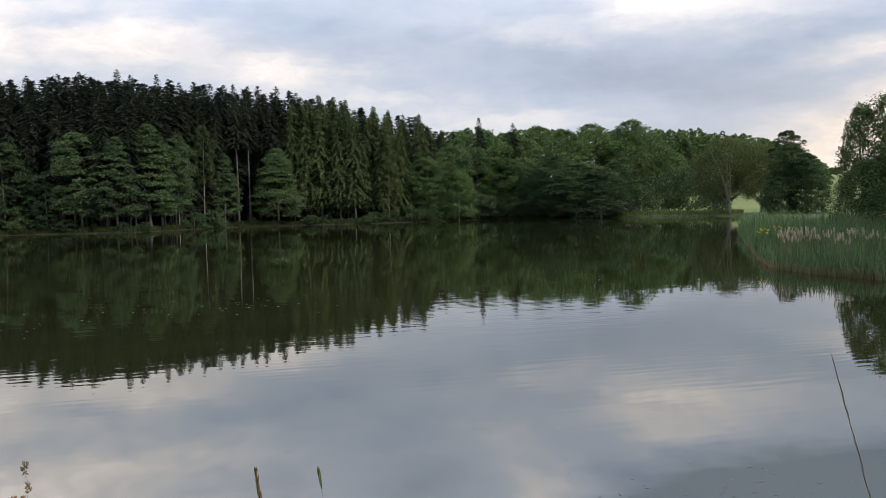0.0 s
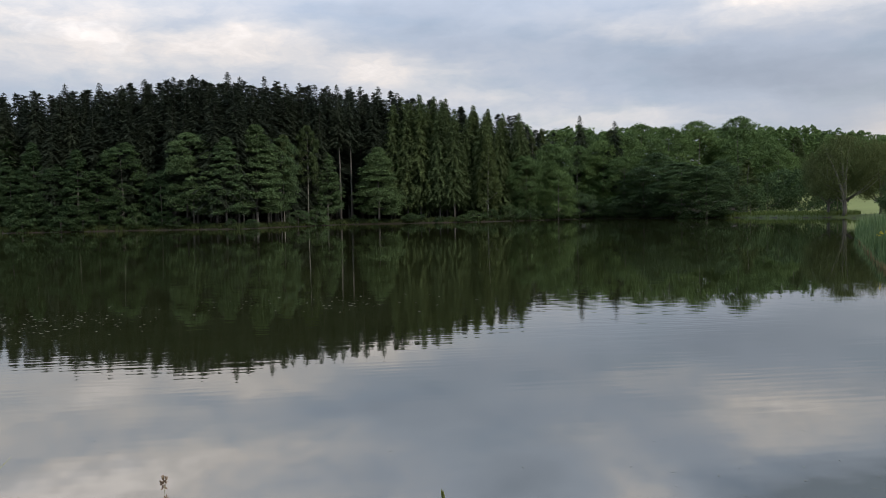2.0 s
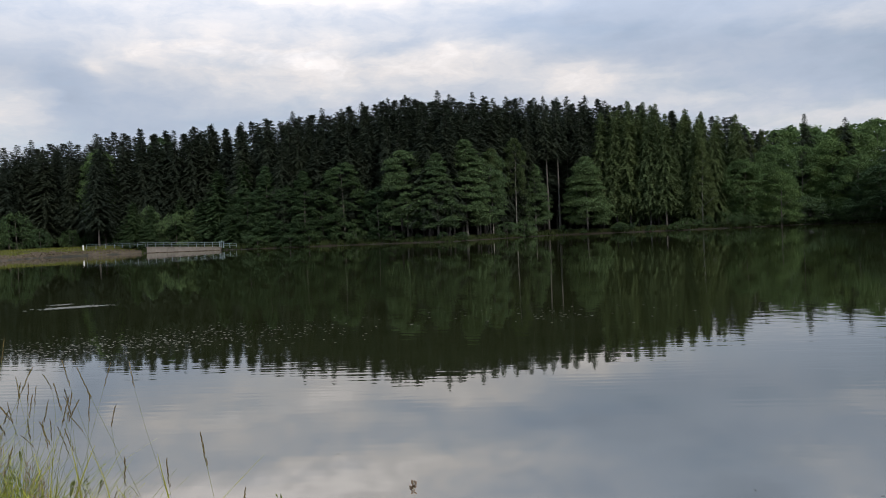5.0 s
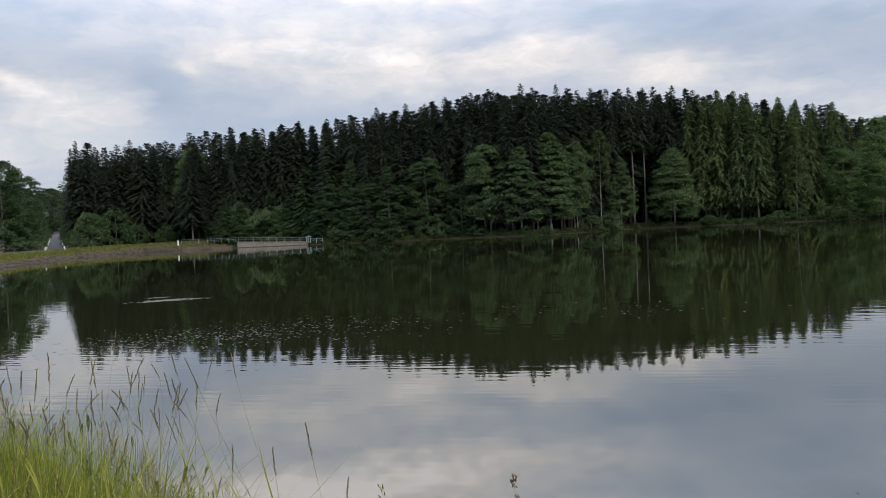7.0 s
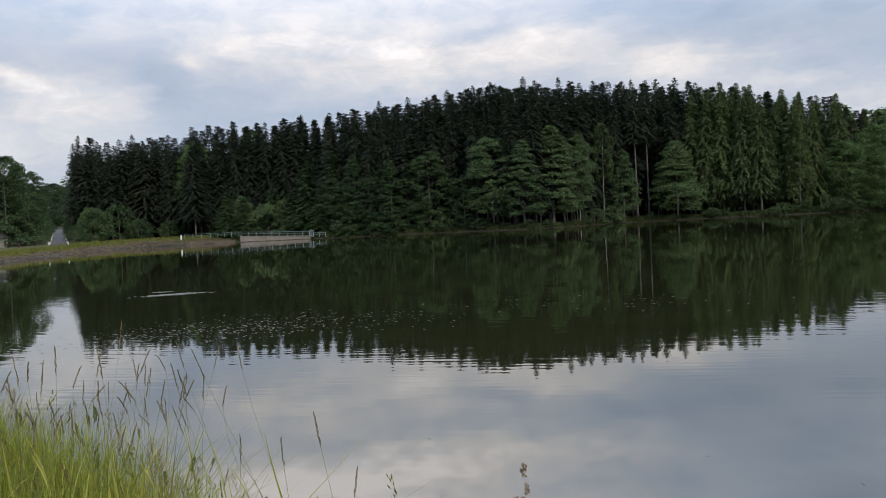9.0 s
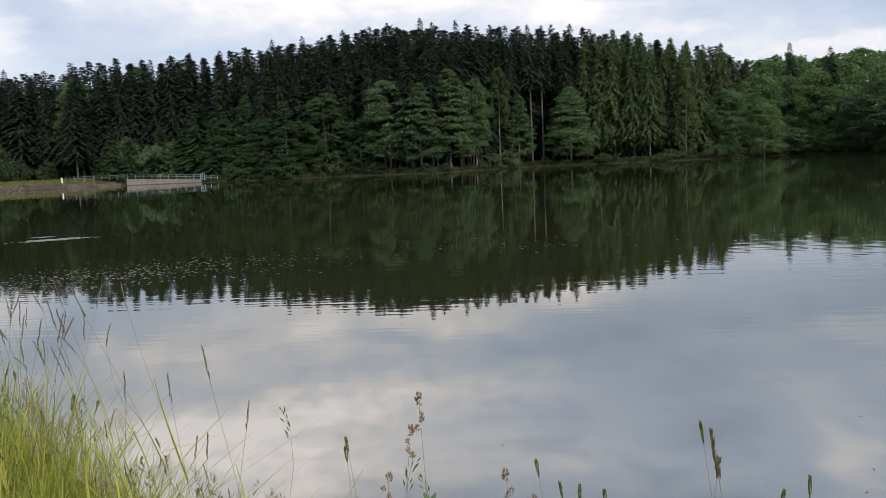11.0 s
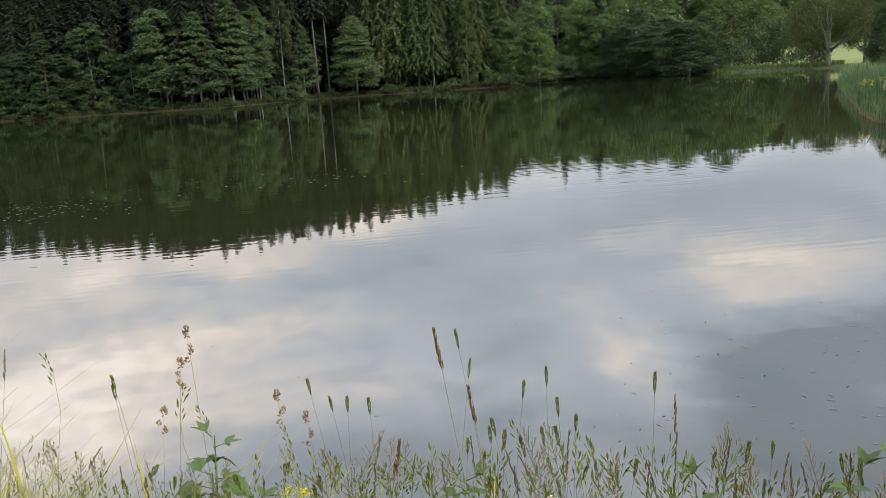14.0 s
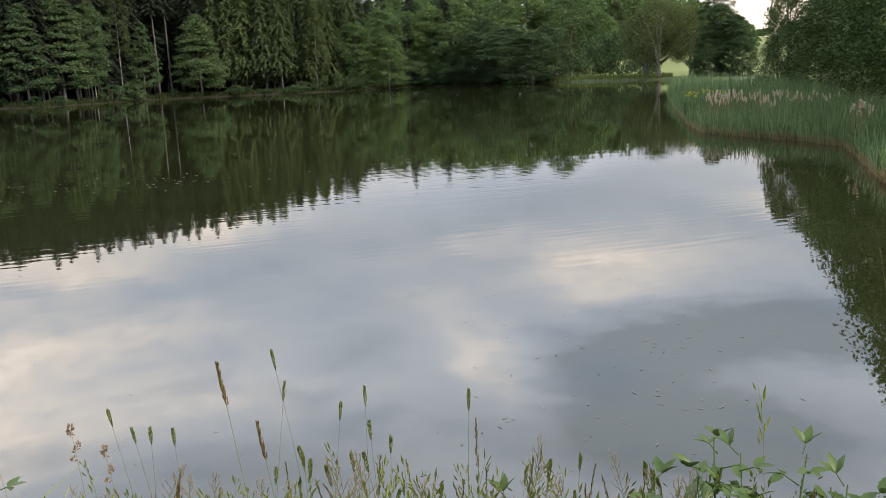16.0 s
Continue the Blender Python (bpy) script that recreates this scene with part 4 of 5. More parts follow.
def bank_stones():
    """Stones on the dam's face along the water."""
    r = randoms(5)
    s = Shape()
    base = [(1, 0, 0), (-1, 0, 0), (0, 1, 0), (0, -1, 0), (0, 0, 1), (0, 0, -1), (0.6, 0.6, 0.55), (-0.6, 0.6, 0.5), (-0.6, -0.6, 0.55), (0.6, -0.6, 0.5)]
    tri = [(0, 6, 4), (6, 2, 4), (2, 7, 4), (7, 1, 4), (1, 8, 4), (8, 3, 4), (3, 9, 4), (9, 0, 4), (0, 2, 6), (2, 1, 7), (1, 3, 8), (3, 0, 9), (0, 5, 2), (2, 5, 1), (1, 5, 3), (3, 5, 0)]
    for k in range(1500):
        az = r.uniform(-60, -40.9)
        d = float(np.interp(az, *zip(*DAM_EDGE))) + r.uniform(-0.2, 2.3)
        p = polar(az, d)
        size = r.uniform(0.08, 0.30) * (1.0 if az < -46 else 0.6)
        m = pose(p.x, p.y, ground_z(p.x, p.y) + size * 0.15, r.uniform(0, 40), r.uniform(0, 40), r.uniform(0, 360))
        s.add([m @ Vector([c * size * r.uniform(0.75, 1.25) for c in q]) for q in base], tri)
    tagged(new("bank_stones", s.mesh("bank_stones", STONE)), "grey-brown stones on the dam's face along the water", "stones", "", "stuff")


def blades(roots, tall, wide, lean, seed, segs=3, bend=0.5):
    """Corners and faces of narrow bent blades standing at the roots."""
    r = randoms(seed)
    n = len(roots)
    roots = np.asarray(roots, float)
    a = r.uniform(0, 6.283, n)
    d = np.stack([np.cos(a), np.sin(a), np.zeros(n)], 1)
    face = a + r.uniform(0.6, 2.5, n)
    side = np.stack([np.cos(face), np.sin(face), np.zeros(n)], 1)
    h = np.broadcast_to(tall, n) * r.uniform(0.65, 1.2, n)
    w = np.broadcast_to(wide, n) * r.uniform(0.7, 1.3, n)
    reach = h * np.abs(r.normal(0, lean, n))
    rows = []
    for k in range(segs + 1):
        t = k / segs
        c = roots + d * (reach * t ** (1 + bend * 2))[:, None] + np.array([0, 0, 1.0]) * (h * (t - 0.12 * t * t * np.minimum(1, reach / h * 2)))[:, None]
        k2 = (w * (1 - t ** 2.2) * 0.5 + 0.0006)[:, None]
        rows.append(np.stack([c - side * k2, c + side * k2], 1))
    v = np.stack(rows, 1).reshape(-1, 3)
    m = 2 * (segs + 1)
    f = np.concatenate([np.array([[2 * k, 2 * k + 1, 2 * k + 3, 2 * k + 2]]) for k in range(segs)])
    f = (np.arange(n)[:, None, None] * m + f[None]).reshape(-1, 4)
    return v, f


def grounded(roots, sink=0.03):
    """Roots moved on to the ground."""
    roots = np.array(roots, float)
    roots[:, 2] = height(roots[:, :2]) - sink
    return roots


# ---- the reed bed ----
REED_FRONT = ((19.7, 66), (20.3, 50), (21.0, 38), (21.9, 33.5), (24, 31.5), (27.5, 29.6), (30.4, 27.5), (31.4, 23.5), (32.6, 19.8), (36, 16), (42, 11))
REED_BACK = ((19.7, 72), (20.3, 86), (21.0, 94), (21.9, 96), (24, 68), (27.5, 54), (30.2, 43), (31.3, 38), (32.6, 34), (36, 24), (42, 14))


def reed_spot(r):
    while True:
        az = r.uniform(19.7, 41)
        f = np.interp(az, *zip(*REED_FRONT))
        b = np.interp(az, *zip(*REED_BACK))
        d = f + (b - f) * r.uniform(0, 1) ** 1.25
        if r.uniform(0, 1) < min(1, d * (b - f) / 1100):
            return polar(az, d), d, d - f


def reed_bed():
    r = randoms(21)
    near, litter = [], []
    tall = []
    for k in range(17000):
        p, d, deep = reed_spot(r)
        clump = 0.5 + 0.5 * noise.noise(Vector((p.x * 0.35, p.y * 0.35, 3.0)))
        near.append((p.x, p.y, -0.05))
        tall.append((0.55 + 0.5 * clump + 0.35 * min(1, deep / 8) + 0.45 * min(1, max(0, deep - 8) / 12)) * (0.75 if deep < 0.5 else 1) * r.uniform(0.72, 1.18))
    near = np.array(near)
    near[:, 2] = np.maximum(-0.05, height(near[:, :2]))
    v, f = blades(near, np.array(tall), 0.030, 0.32, 22, 3)
    tagged(new("reed_bed", data("reed_bed", v, f, REED)), "dense grey-green cattail reeds standing in the shallows", "reeds", "", "stuff")
    for k in range(1500):
        az = r.uniform(19.9, 40)
        p = polar(az, np.interp(az, *zip(*REED_FRONT)) + r.uniform(-0.15, 0.5))
        litter.append((p.x, p.y, 0.0))
    v, f = blades(litter, 0.32, 0.02, 1.0, 23, 2)
    tagged(new("reed_litter", data("reed_litter", v, f, DRY)), "brown broken reed litter along the bed's edge", "reeds", "", "stuff")
    # old fluffy heads
    top = template(new("cattail"))
    part("stalk", Shape().tube(((0, 0, 0), (0.02, 0.01, 0.9), (0.05, 0.0, 1.52)), (0.009, 0.008, 0.005), 5).mesh("stalk", DRY), top)
    q = randoms(31)
    c, a, w = [], [], []
    for k in range(60):
        t, b = q.uniform(0, 1), q.uniform(0, 6.283)
        o = np.array([math.cos(b), math.sin(b), q.uniform(-0.4, 0.9)])
        c.append(np.array([0.045, 0, 1.34 + 0.22 * t]) + o * 0.022)
        a.append(o * 0.06)
        w.append(np.array([-math.sin(b), math.cos(b), 0.4]) * 0.035)
    part("head", data("head", *leaves(c, a, w), FLUFF), top, "pale fluffy seed head")
    for k in range(190):
        for tries in range(40):
            az = r.uniform(22.3, 36)
            f0 = np.interp(az, *zip(*REED_FRONT))
            d = f0 + r.uniform(1.2, 9.0)
            p = polar(az, d)
            if noise.noise(Vector((p.x * 0.22, p.y * 0.22, 9.0))) > -0.05:
                break
        m = pose(p.x, p.y, -0.02, r.uniform(-6, 6), r.uniform(-6, 6), r.uniform(0, 360)) @ Matrix.Scale(r.uniform(0.66, 0.9), 4)
        tagged(copy_thing(top, m), "dry cattail stalk with a pale fluffy head", "cattail", "cattails in the reed bed")
    # yellow irises at the tip of the bed
    iris = template(new("iris"))
    part("stem", Shape().tube(((0, 0, 0), (0.02, 0, 0.6), (0.0, 0.03, 1.2)), (0.012, 0.01, 0.006), 5).mesh("stem", REED), iris)
    lv, lf = blades([(q.uniform(-0.12, 0.12), q.uniform(-0.12, 0.12), 0) for k in range(14)], 0.95, 0.035, 0.22, 33, 3)
    part("leaf", data("leaf", lv, lf, BRAMBLE), iris)
    c = [(0.04 * math.cos(k * 1.05), 0.03 + 0.04 * math.sin(k * 1.05), 1.21 + 0.02 * (k % 2)) for k in range(6)]
    a = [(0.085 * math.cos(k * 1.05), 0.085 * math.sin(k * 1.05), -0.04 + 0.08 * (k % 2)) for k in range(6)]
    w = [(-0.06 * math.sin(k * 1.05), 0.06 * math.cos(k * 1.05), 0.0) for k in range(6)]
    part("flower", data("flower", *leaves(c, a, w), PETAL), iris, "yellow petals")
    for k in range(34):
        p = polar(r.uniform(20.9, 23.4), r.uniform(40, 48))
        m = pose(p.x, p.y, -0.02, 0, 0, r.uniform(0, 360)) @ Matrix.Scale(r.uniform(0.8, 1.05), 4)
        tagged(copy_thing(iris, m), "yellow flag iris in flower among the reeds", "iris", "irises in the reed bed")


# ---- trees of the right-hand shore and the far woods ----
def right_shore():
    willow = template(make_broad(60, "willow", WILLOW, GREY_BARK, 13.0, 11.5, 3.2, "oval", 210, 110, 0.17, 0.95, 12, 0.26, 0.7, 3, 0.09))
    for a, e, d, wide, turn in ((19.1, 3.9, 157, 12.5, 20), (18.2, 3.1, 161, 8.0, 210), (21.1, 3.3, 160, 9.0, 140)):
        h = tall_for(a, e, d)
        plant(willow, a, d, h, "olive-green willow with wispy foliage at the water's edge", "willow", "willows at the far shore", 13.0, turn, wide / 11.5 / (h / 13.0))
    for a, e, d, wide, k in ((22.8, 3.7, 140, 8.5, 2), (23.7, 3.0, 138, 6.0, 0), (22.2, 2.0, 138, 5.0, 2), (24.3, 1.6, 135, 4.5, 2)):
        broad(alders[k], a, e, 0, wide, (7.5, 6.0, 9.0)[k], "dense dark green alder beside the field", "alder", "alders on the shore", 15.0, d)
    broad(birches[0], 22.7, 4.45, 0, 6.0, 4.0, "thin-topped birch rising behind dark alders", "birch", "birches in the wood", 15.0, 143)
    near = [template(make_broad(70 + k, n, m, GREY_BARK, 10.0, w, b, pr, cl, 72, lf, fl, 12, 0.16, hg, 2, 0.04)) for k, (n, m, w, b, pr, cl, lf, fl, hg) in enumerate((
        ("ash", HAZEL, 6.5, 1.5, "oval", 150, 0.20, 0.7, 0.2), ("goat_willow", GOAT_WILLOW, 8.0, 0.3, "dome", 230, 0.16, 0.6, 0.0), ("hazel", HAZEL, 7.5, 0.2, "dome", 210, 0.155, 0.5, 0.0)))]
    words = (("tall thin-leaved olive ash on the reedy shore", "ash", "trees behind the reeds"), ("dense dark green goat willow behind the reeds", "willow", "trees behind the reeds"), ("leafy green hazel behind the reeds", "hazel", "trees behind the reeds"))
    for a, e, d, wide, k in ((27.0, 5.6, 66, 3.6, 0), (28.9, 6.6, 64, 5.0, 0), (27.9, 2.7, 62, 5.5, 2), (29.8, 4.0, 56, 6.5, 1), (31.6, 6.2, 52, 7.0, 2), (30.6, 7.3, 60, 6.0, 0), (33.2, 8.3, 47, 6.5, 1), (34.6, 11.5, 42, 7.5, 1), (37.0, 14.5, 37, 8.5, 1), (32.6, 9.8, 56, 7.0, 0), (26.4, 1.6, 66, 3.4, 1), (39.5, 16.0, 30, 8.0, 2), (44, 18, 26, 8, 1)):
        h = tall_for(a, e, d)
        plant(near[k], a, d, h, *words[k], 10.0, W.uniform(0, 360), wide / (6.5, 8.0, 7.5)[k] / (h / 10.0))


def far_woods():
    """The wooded hill beyond the field and the hedge on its crest, as one mass of clumps."""
    r = randoms(77)
    vs, fs, n = [], [], 0
    spots = [(r.uniform(11, 24.5), r.uniform(285, 340), 0) for k in range(170)] + [(r.uniform(23.5, 40), r.uniform(455, 480), 1) for k in range(70)] + [(r.uniform(-60, 12), r.uniform(255, 300), 2) for k in range(44)] + [(r.uniform(-1.5, 13), r.uniform(222, 250), 3) for k in range(60)]
    for az, d, low in spots:
        e = float(np.interp(az, (9, 12, 15, 17, 19.4, 21, 22.5, 24.5), (5.1, 5.2, 5.1, 4.95, 4.55, 4.2, 3.6, 2.4))) - 0.25 if low == 0 else 1.9 if low == 1 else float(np.interp(az, OUTLINE[:, 0], OUTLINE[:, 1])) - (1.6 if low == 2 else 0.45)
        if low == 2 and -53.5 < az < -50.5:
            continue
        h = tall_for(az, e + r.uniform(-0.35, 0.2) * (1 - 0.5 * min(low, 1)), d)
        if h < 2:
            continue
        wide = 8.5 if low == 0 else 6 if low == 1 else 11
        v, f, nodes = broad_crown(h, wide, 0.5, int(r.integers(1 << 30)), 46 if low == 0 else 22, 22 if low == 0 else 18, 0.75 if low == 0 else 1.1, "dome", 0.6)
        p = polar(az, d)
        vs.append(v + np.array([p.x, p.y, ground_z(p.x, p.y)]))
        fs.append(f + n)
        n += len(v)
    tagged(new("far_woods", data("far_woods", np.concatenate(vs), np.concatenate(fs), BEECH)), "distant green mixed woods on the hill beyond the field", "woods", "", "stuff")


def shore_fringe():
    """Grass, sedge and seedlings along the far water's edge."""
    r = randoms(41)
    roots, tall = [], []
    for k in range(17000):
        az = r.uniform(-41, 20)
        d = shore_at(az) + r.uniform(0.0, 2.6) * (4 if az > 12 else 1)
        p = polar(az, d)
        lush = 0.5 + 0.5 * noise.noise(Vector((p.x * 0.12, p.y * 0.12, 5.0)))
        if az < 12 and r.uniform(0, 1) > lush * 1.5 + 0.35:
            continue
        roots.append((p.x, p.y, 0.0))
        tall.append(0.35 + 0.55 * lush + (0.2 if az > 12 else 0))
    roots = grounded(roots)
    field_side = np.degrees(np.arctan2(roots[:, 0], roots[:, 1])) > 12
    tall = np.array(tall)
    v, f = blades(roots[~field_side], tall[~field_side], 0.12, 0.35, 42, 2)
    tagged(new("shore_sedge", data("shore_sedge", v, f, SEDGE)), "dark sedge and seedlings along the wooded shore", "sedge", "", "stuff")
    v, f = blades(roots[field_side], tall[field_side], 0.10, 0.5, 44, 2)
    tagged(new("shore_grass", data("shore_grass", v, f, FIELD_GRASS)), "tall green grass along the field's shore", "grass", "", "stuff")
    roots, tall = [], []
    for k in range(15000):
        az = r.uniform(-62, -41.2)
        d = float(np.interp(az, *zip(*DAM_EDGE))) + (1.8 if r.uniform() < 0.8 else 0.2) + r.uniform(0, 1) ** 1.3 * 14
        p = polar(az, d)
        roots.append((p.x, p.y, 0.0))
        tall.append(0.35)
    roots = grounded(roots)
    v, f = blades(roots, np.array(tall), 0.10, 0.6, 43, 2)
    tagged(new("dam_grass", data("dam_grass", v, f, DAM_GRASS)), "short dry olive grass on the dam", "grass", "", "stuff")


def floating_things():
    """Drifting leaves and scum on the water, and pale flecks for glints on the ripples."""
    r = randoms(51)

    def drift(name, label, spots, size, flatten=1.0):
        c, a, w = [], [], []
        for p in spots:
            b, s = r.uniform(0, 6.283), size * r.uniform(0.5, 1.5)
            c.append((p.x, p.y, 0.003 + 0.003 * r.uniform()))
            a.append((math.cos(b) * s, math.sin(b) * s, 0.0))
            w.append((-math.sin(b) * s * 0.6 * flatten, math.cos(b) * s * 0.6 * flatten, 0.0))
        tagged(new(name, data(name, *leaves(c, a, w), FLOAT)), label, "leaves", "", "stuff")

    # pale leaf shapes put the glints of rippled water into colour, among leaf specks
    drift("floating_leaves", "pale flat flecks for leaves and ripple glints in a loose patch on the pond", [polar(r.normal(-41, 6.5), 22.6 + r.normal(0, 1.3)) for k in range(800)], 0.08)
    drift("floating_mat", "pale mat of scum floating on the pond", [polar(-45.2 + r.normal(0, 0.95), 36.6 + r.normal(0, 0.22)) for k in range(420)] + [polar(-45.9 + r.normal(0, 0.3), 38.6 + r.normal(0, 0.1)) for k in range(60)], 0.22)
    drift("floating_leaves", "few pale leaves floating in a line on the pond", [polar(r.normal(-14, 5.5), 24 + r.normal(0, 1.2)) for k in range(70)], 0.09)
    drift("floating_leaves", "few pale leaves drifting near the bank", [polar(r.normal(13, 8), r.uniform(4.6, 9.5)) for k in range(36)], 0.035, 0.35)
    drift("floating_straw", "pale bits of straw drifting near the bank", [polar(r.normal(20, 5), r.uniform(4.8, 8.5)) for k in range(80)], 0.05, 0.28)
    drift("floating_straw", "pale bits of straw drifting near the bank", [polar(r.uniform(-30, 25), r.uniform(5, 15)) for k in range(70)], 0.045, 0.28)


dam_things()
lane()
hut()
bank_stones()
reed_bed()
right_shore()
far_woods()
shore_fringe()
floating_things()


# ---- the near bank ----
EYE = Vector((-0.02, 0.02, 2.565))


def spikelets(spots, ways, long, wide, seed):
    """Pairs of crossed pointed scales."""
    r = randoms(seed)
    c, a, w = [], [], []
    for p, d in zip(spots, ways):
        d = Vector(d).normalized()
        s = d.orthogonal().normalized()
        s.rotate(Matrix.Rotation(r.uniform(0, 3.14), 3, d))
        k = r.uniform(0.75, 1.3)
        for q in (s, d.cross(s)):
            c.append(Vector(p) + d * long * 0.4)
            a.append(d * long * k)
            w.append(q * wide * k)
    return leaves([tuple(x) for x in c], [tuple(x) for x in a], [tuple(x) for x in w])


def grass_kind(kind, seed):
    """A grass stalk one metre long: a curved stem, a narrow leaf or two, and the seed head of its kind."""
    r = randoms(seed)
    top = template(new("grass_stalk"))
    bow, nod = r.uniform(0.03, 0.09), {"spike": 0.012, "nodding": 0.06, "brome": 0.055}.get(kind, 0.0)

    def axis(t):
        over = max(0.0, t - 0.86) / 0.14
        return Vector((bow * math.sin(3.14 * t) + nod * over ** 1.6, 0.012 * math.sin(4 * t), t - (0.5 * nod * over ** 2)))

    ts = [k / 14 for k in range(14)] + [0.965, 1.0]
    part("stem", Shape().tube([axis(t) for t in ts], [0.0009 * (1 - 0.62 * t) for t in ts], 5).mesh("stem", STALK, True), top)
    spots, ways = [], []
    if kind in ("spike", "nodding", "plume"):
        start, n, out, long, wide = (0.935, 30, 0.20, 0.008, 0.0017) if kind != "plume" else (0.957, 50, 0.26, 0.0075, 0.0019)
        for k in range(n):
            t = start + (1.0 - start) * (k + r.uniform(0, 1)) / n
            b = r.uniform(0, 6.283)
            d = (axis(min(1.0, t + 0.02)) - axis(t - 0.02)).normalized()
            sp = Vector((math.cos(b), math.sin(b), 0)) * out * (1.15 - 0.6 * (t - start) / (1 - start))
            spots.append(axis(t) + sp * 0.006)
            ways.append(d + sp)
        mat = SEED_BROWN
    elif kind == "cocksfoot":
        long, wide, mat = 0.007, 0.003, SEED_PINK
        tufts = [(axis(0.990), 0.0062, 44)] + [(axis(0.962 - 0.012 * k) + Vector((math.cos(2.3 * k), math.sin(2.3 * k), 0.2)) * r.uniform(0.007, 0.011), 0.0034, 14) for k in range(3)]
        for c, size, n in tufts:
            for k in range(n):
                d = Vector(r.normal(size=3)).normalized()
                spots.append(c + Vector((d.x * size * 0.7, d.y * size * 0.7, d.z * size * 1.3)))
                ways.append(d + Vector((0, 0, 0.8)))
    elif kind == "foxtail":
        long, wide, mat = 0.0058, 0.0020, SEED_GREEN
        for k in range(64):
            t, b = 0.970 + 0.028 * r.uniform(), r.uniform(0, 6.283)
            fat = 0.0020 * math.sin(3.0 * (t - 0.970) / 0.030)
            spots.append(axis(t) + Vector((math.cos(b), math.sin(b), 0)) * fat)
            ways.append(Vector((0.45 * math.cos(b), 0.45 * math.sin(b), 1)))
    elif kind == "panicle":
        long, wide, mat = 0.0042, 0.0017, SEED_PINK
        twigs = Shape()
        for k in range(26):
            t, b = 0.90 + 0.098 * k / 26, k * 2.4 + r.uniform(-0.4, 0.4)
            reach = 0.030 * (1.04 - (t - 0.90) / 0.1) + 0.004
            end = axis(t) + Vector((math.cos(b) * reach, math.sin(b) * reach, 0.018))
            twigs.tube((axis(t), end), (0.0004, 0.0002), 3)
            for j in range(5):
                spots.append(axis(t).lerp(end, 0.45 + 0.14 * j))
                ways.append(Vector((math.cos(b + j), math.sin(b + j), 0.9)))
        part("panicle_frame", twigs.mesh("panicle_frame", STALK), top)
    else:
        long, wide, mat = 0.015, 0.0036, SEED_GREEN
        for k in range(10):
            t, b = 0.915 + 0.085 * (k + 0.5) / 10, r.uniform(0, 6.283)
            d = (axis(min(1.0, t + 0.02)) - axis(t - 0.02)).normalized()
            spots.append(axis(t) + Vector((0.006 * math.cos(b), 0.006 * math.sin(b), -0.003)))
            ways.append(d + Vector((0.35 * math.cos(b), 0.35 * math.sin(b), -0.2)))
    words = {"cocksfoot": "pinkish tufted seed head", "foxtail": "compact green seed head", "brome": "nodding green spikelets", "panicle": "pale airy panicle"}.get(kind, "slender brown seed head")
    part("seed_head", data("seed_head", *spikelets(spots, ways, long, wide, seed), mat), top, words)
    v, f = blades([tuple(axis(0.22)), tuple(axis(0.42)), tuple(axis(0.6))], np.array([0.34, 0.28, 0.2]), 0.0055, 0.55, seed + 5, 5, 0.8)
    part("leaf", data("leaf", v, f, GRASS), top)
    return top


KINDS = {
    "spike": ([grass_kind("spike", 501), grass_kind("nodding", 502), grass_kind("spike", 503)], "tall grass stalk with a slender brown seed head"),
    "cocksfoot": ([grass_kind("cocksfoot", 511), grass_kind("cocksfoot", 512)], "cocksfoot grass with pinkish tufted seed heads"),
    "foxtail": ([grass_kind("foxtail", 521), grass_kind("foxtail", 522)], "thin grass stalk with a compact green head"),
    "brome": ([grass_kind("brome", 531), grass_kind("brome", 532)], "brome grass with nodding green spikelets"),
    "panicle": ([grass_kind("panicle", 551), grass_kind("panicle", 552)], "meadow grass with a pale airy panicle"),
    "plume": ([grass_kind("plume", 541)], "tall grass stalk with a dense brown plume"),
}
G = randoms(61)


def land_root(p):
    """The nearest firm spot towards the viewer's feet."""
    q = Vector((p.x, p.y, 0))
    for k in range(60):
        if outside([[q.x, q.y]])[0] > 0.12:
            break
        q *= 0.97
    q.z = ground_z(q.x, q.y) - 0.02
    return q


def stand(kind, az, el, dist, lean=0.07):
    """A grass stalk whose tip shows at a bearing and elevation from the eye, rooted in the bank."""
    tip = EYE + dist * Vector((math.sin(radians(az)) * math.cos(radians(el)), math.cos(radians(az)) * math.cos(radians(el)), math.sin(radians(el))))
    stand_tip(kind, tip, lean)


def stand_tip(kind, tip, lean=0.06, root=None, slim=1.0):
    """A grass stalk that reaches to a tip."""
    tip = Vector(tip)
    root = land_root(tip + Vector((G.normal() * lean, G.normal() * lean, 0))) if root is None else Vector((*root, ground_z(*root) - 0.02))
    way = tip - root
    if way.z < 0.12:
        return
    turn = way.to_track_quat("Z", "Y").to_matrix().to_4x4()
    obs, words = KINDS[kind]
    if len(STANDING) >= 290:
        REST.append((obs[int(G.integers(len(obs)))], Matrix.Translation(root) @ turn @ Matrix.Diagonal((1, 1, way.length, 1))))
        return
    STANDING.append(kind)
    m = Matrix.Translation(root) @ turn @ pose(0, 0, 0, 0, 0, G.uniform(0, 360)) @ Matrix.Diagonal((slim, slim, way.length, 1))
    tagged(copy_thing(obs[int(G.integers(len(obs)))], m), words, "grass", "grass stalks on the near bank")


STANDING, REST = [], []
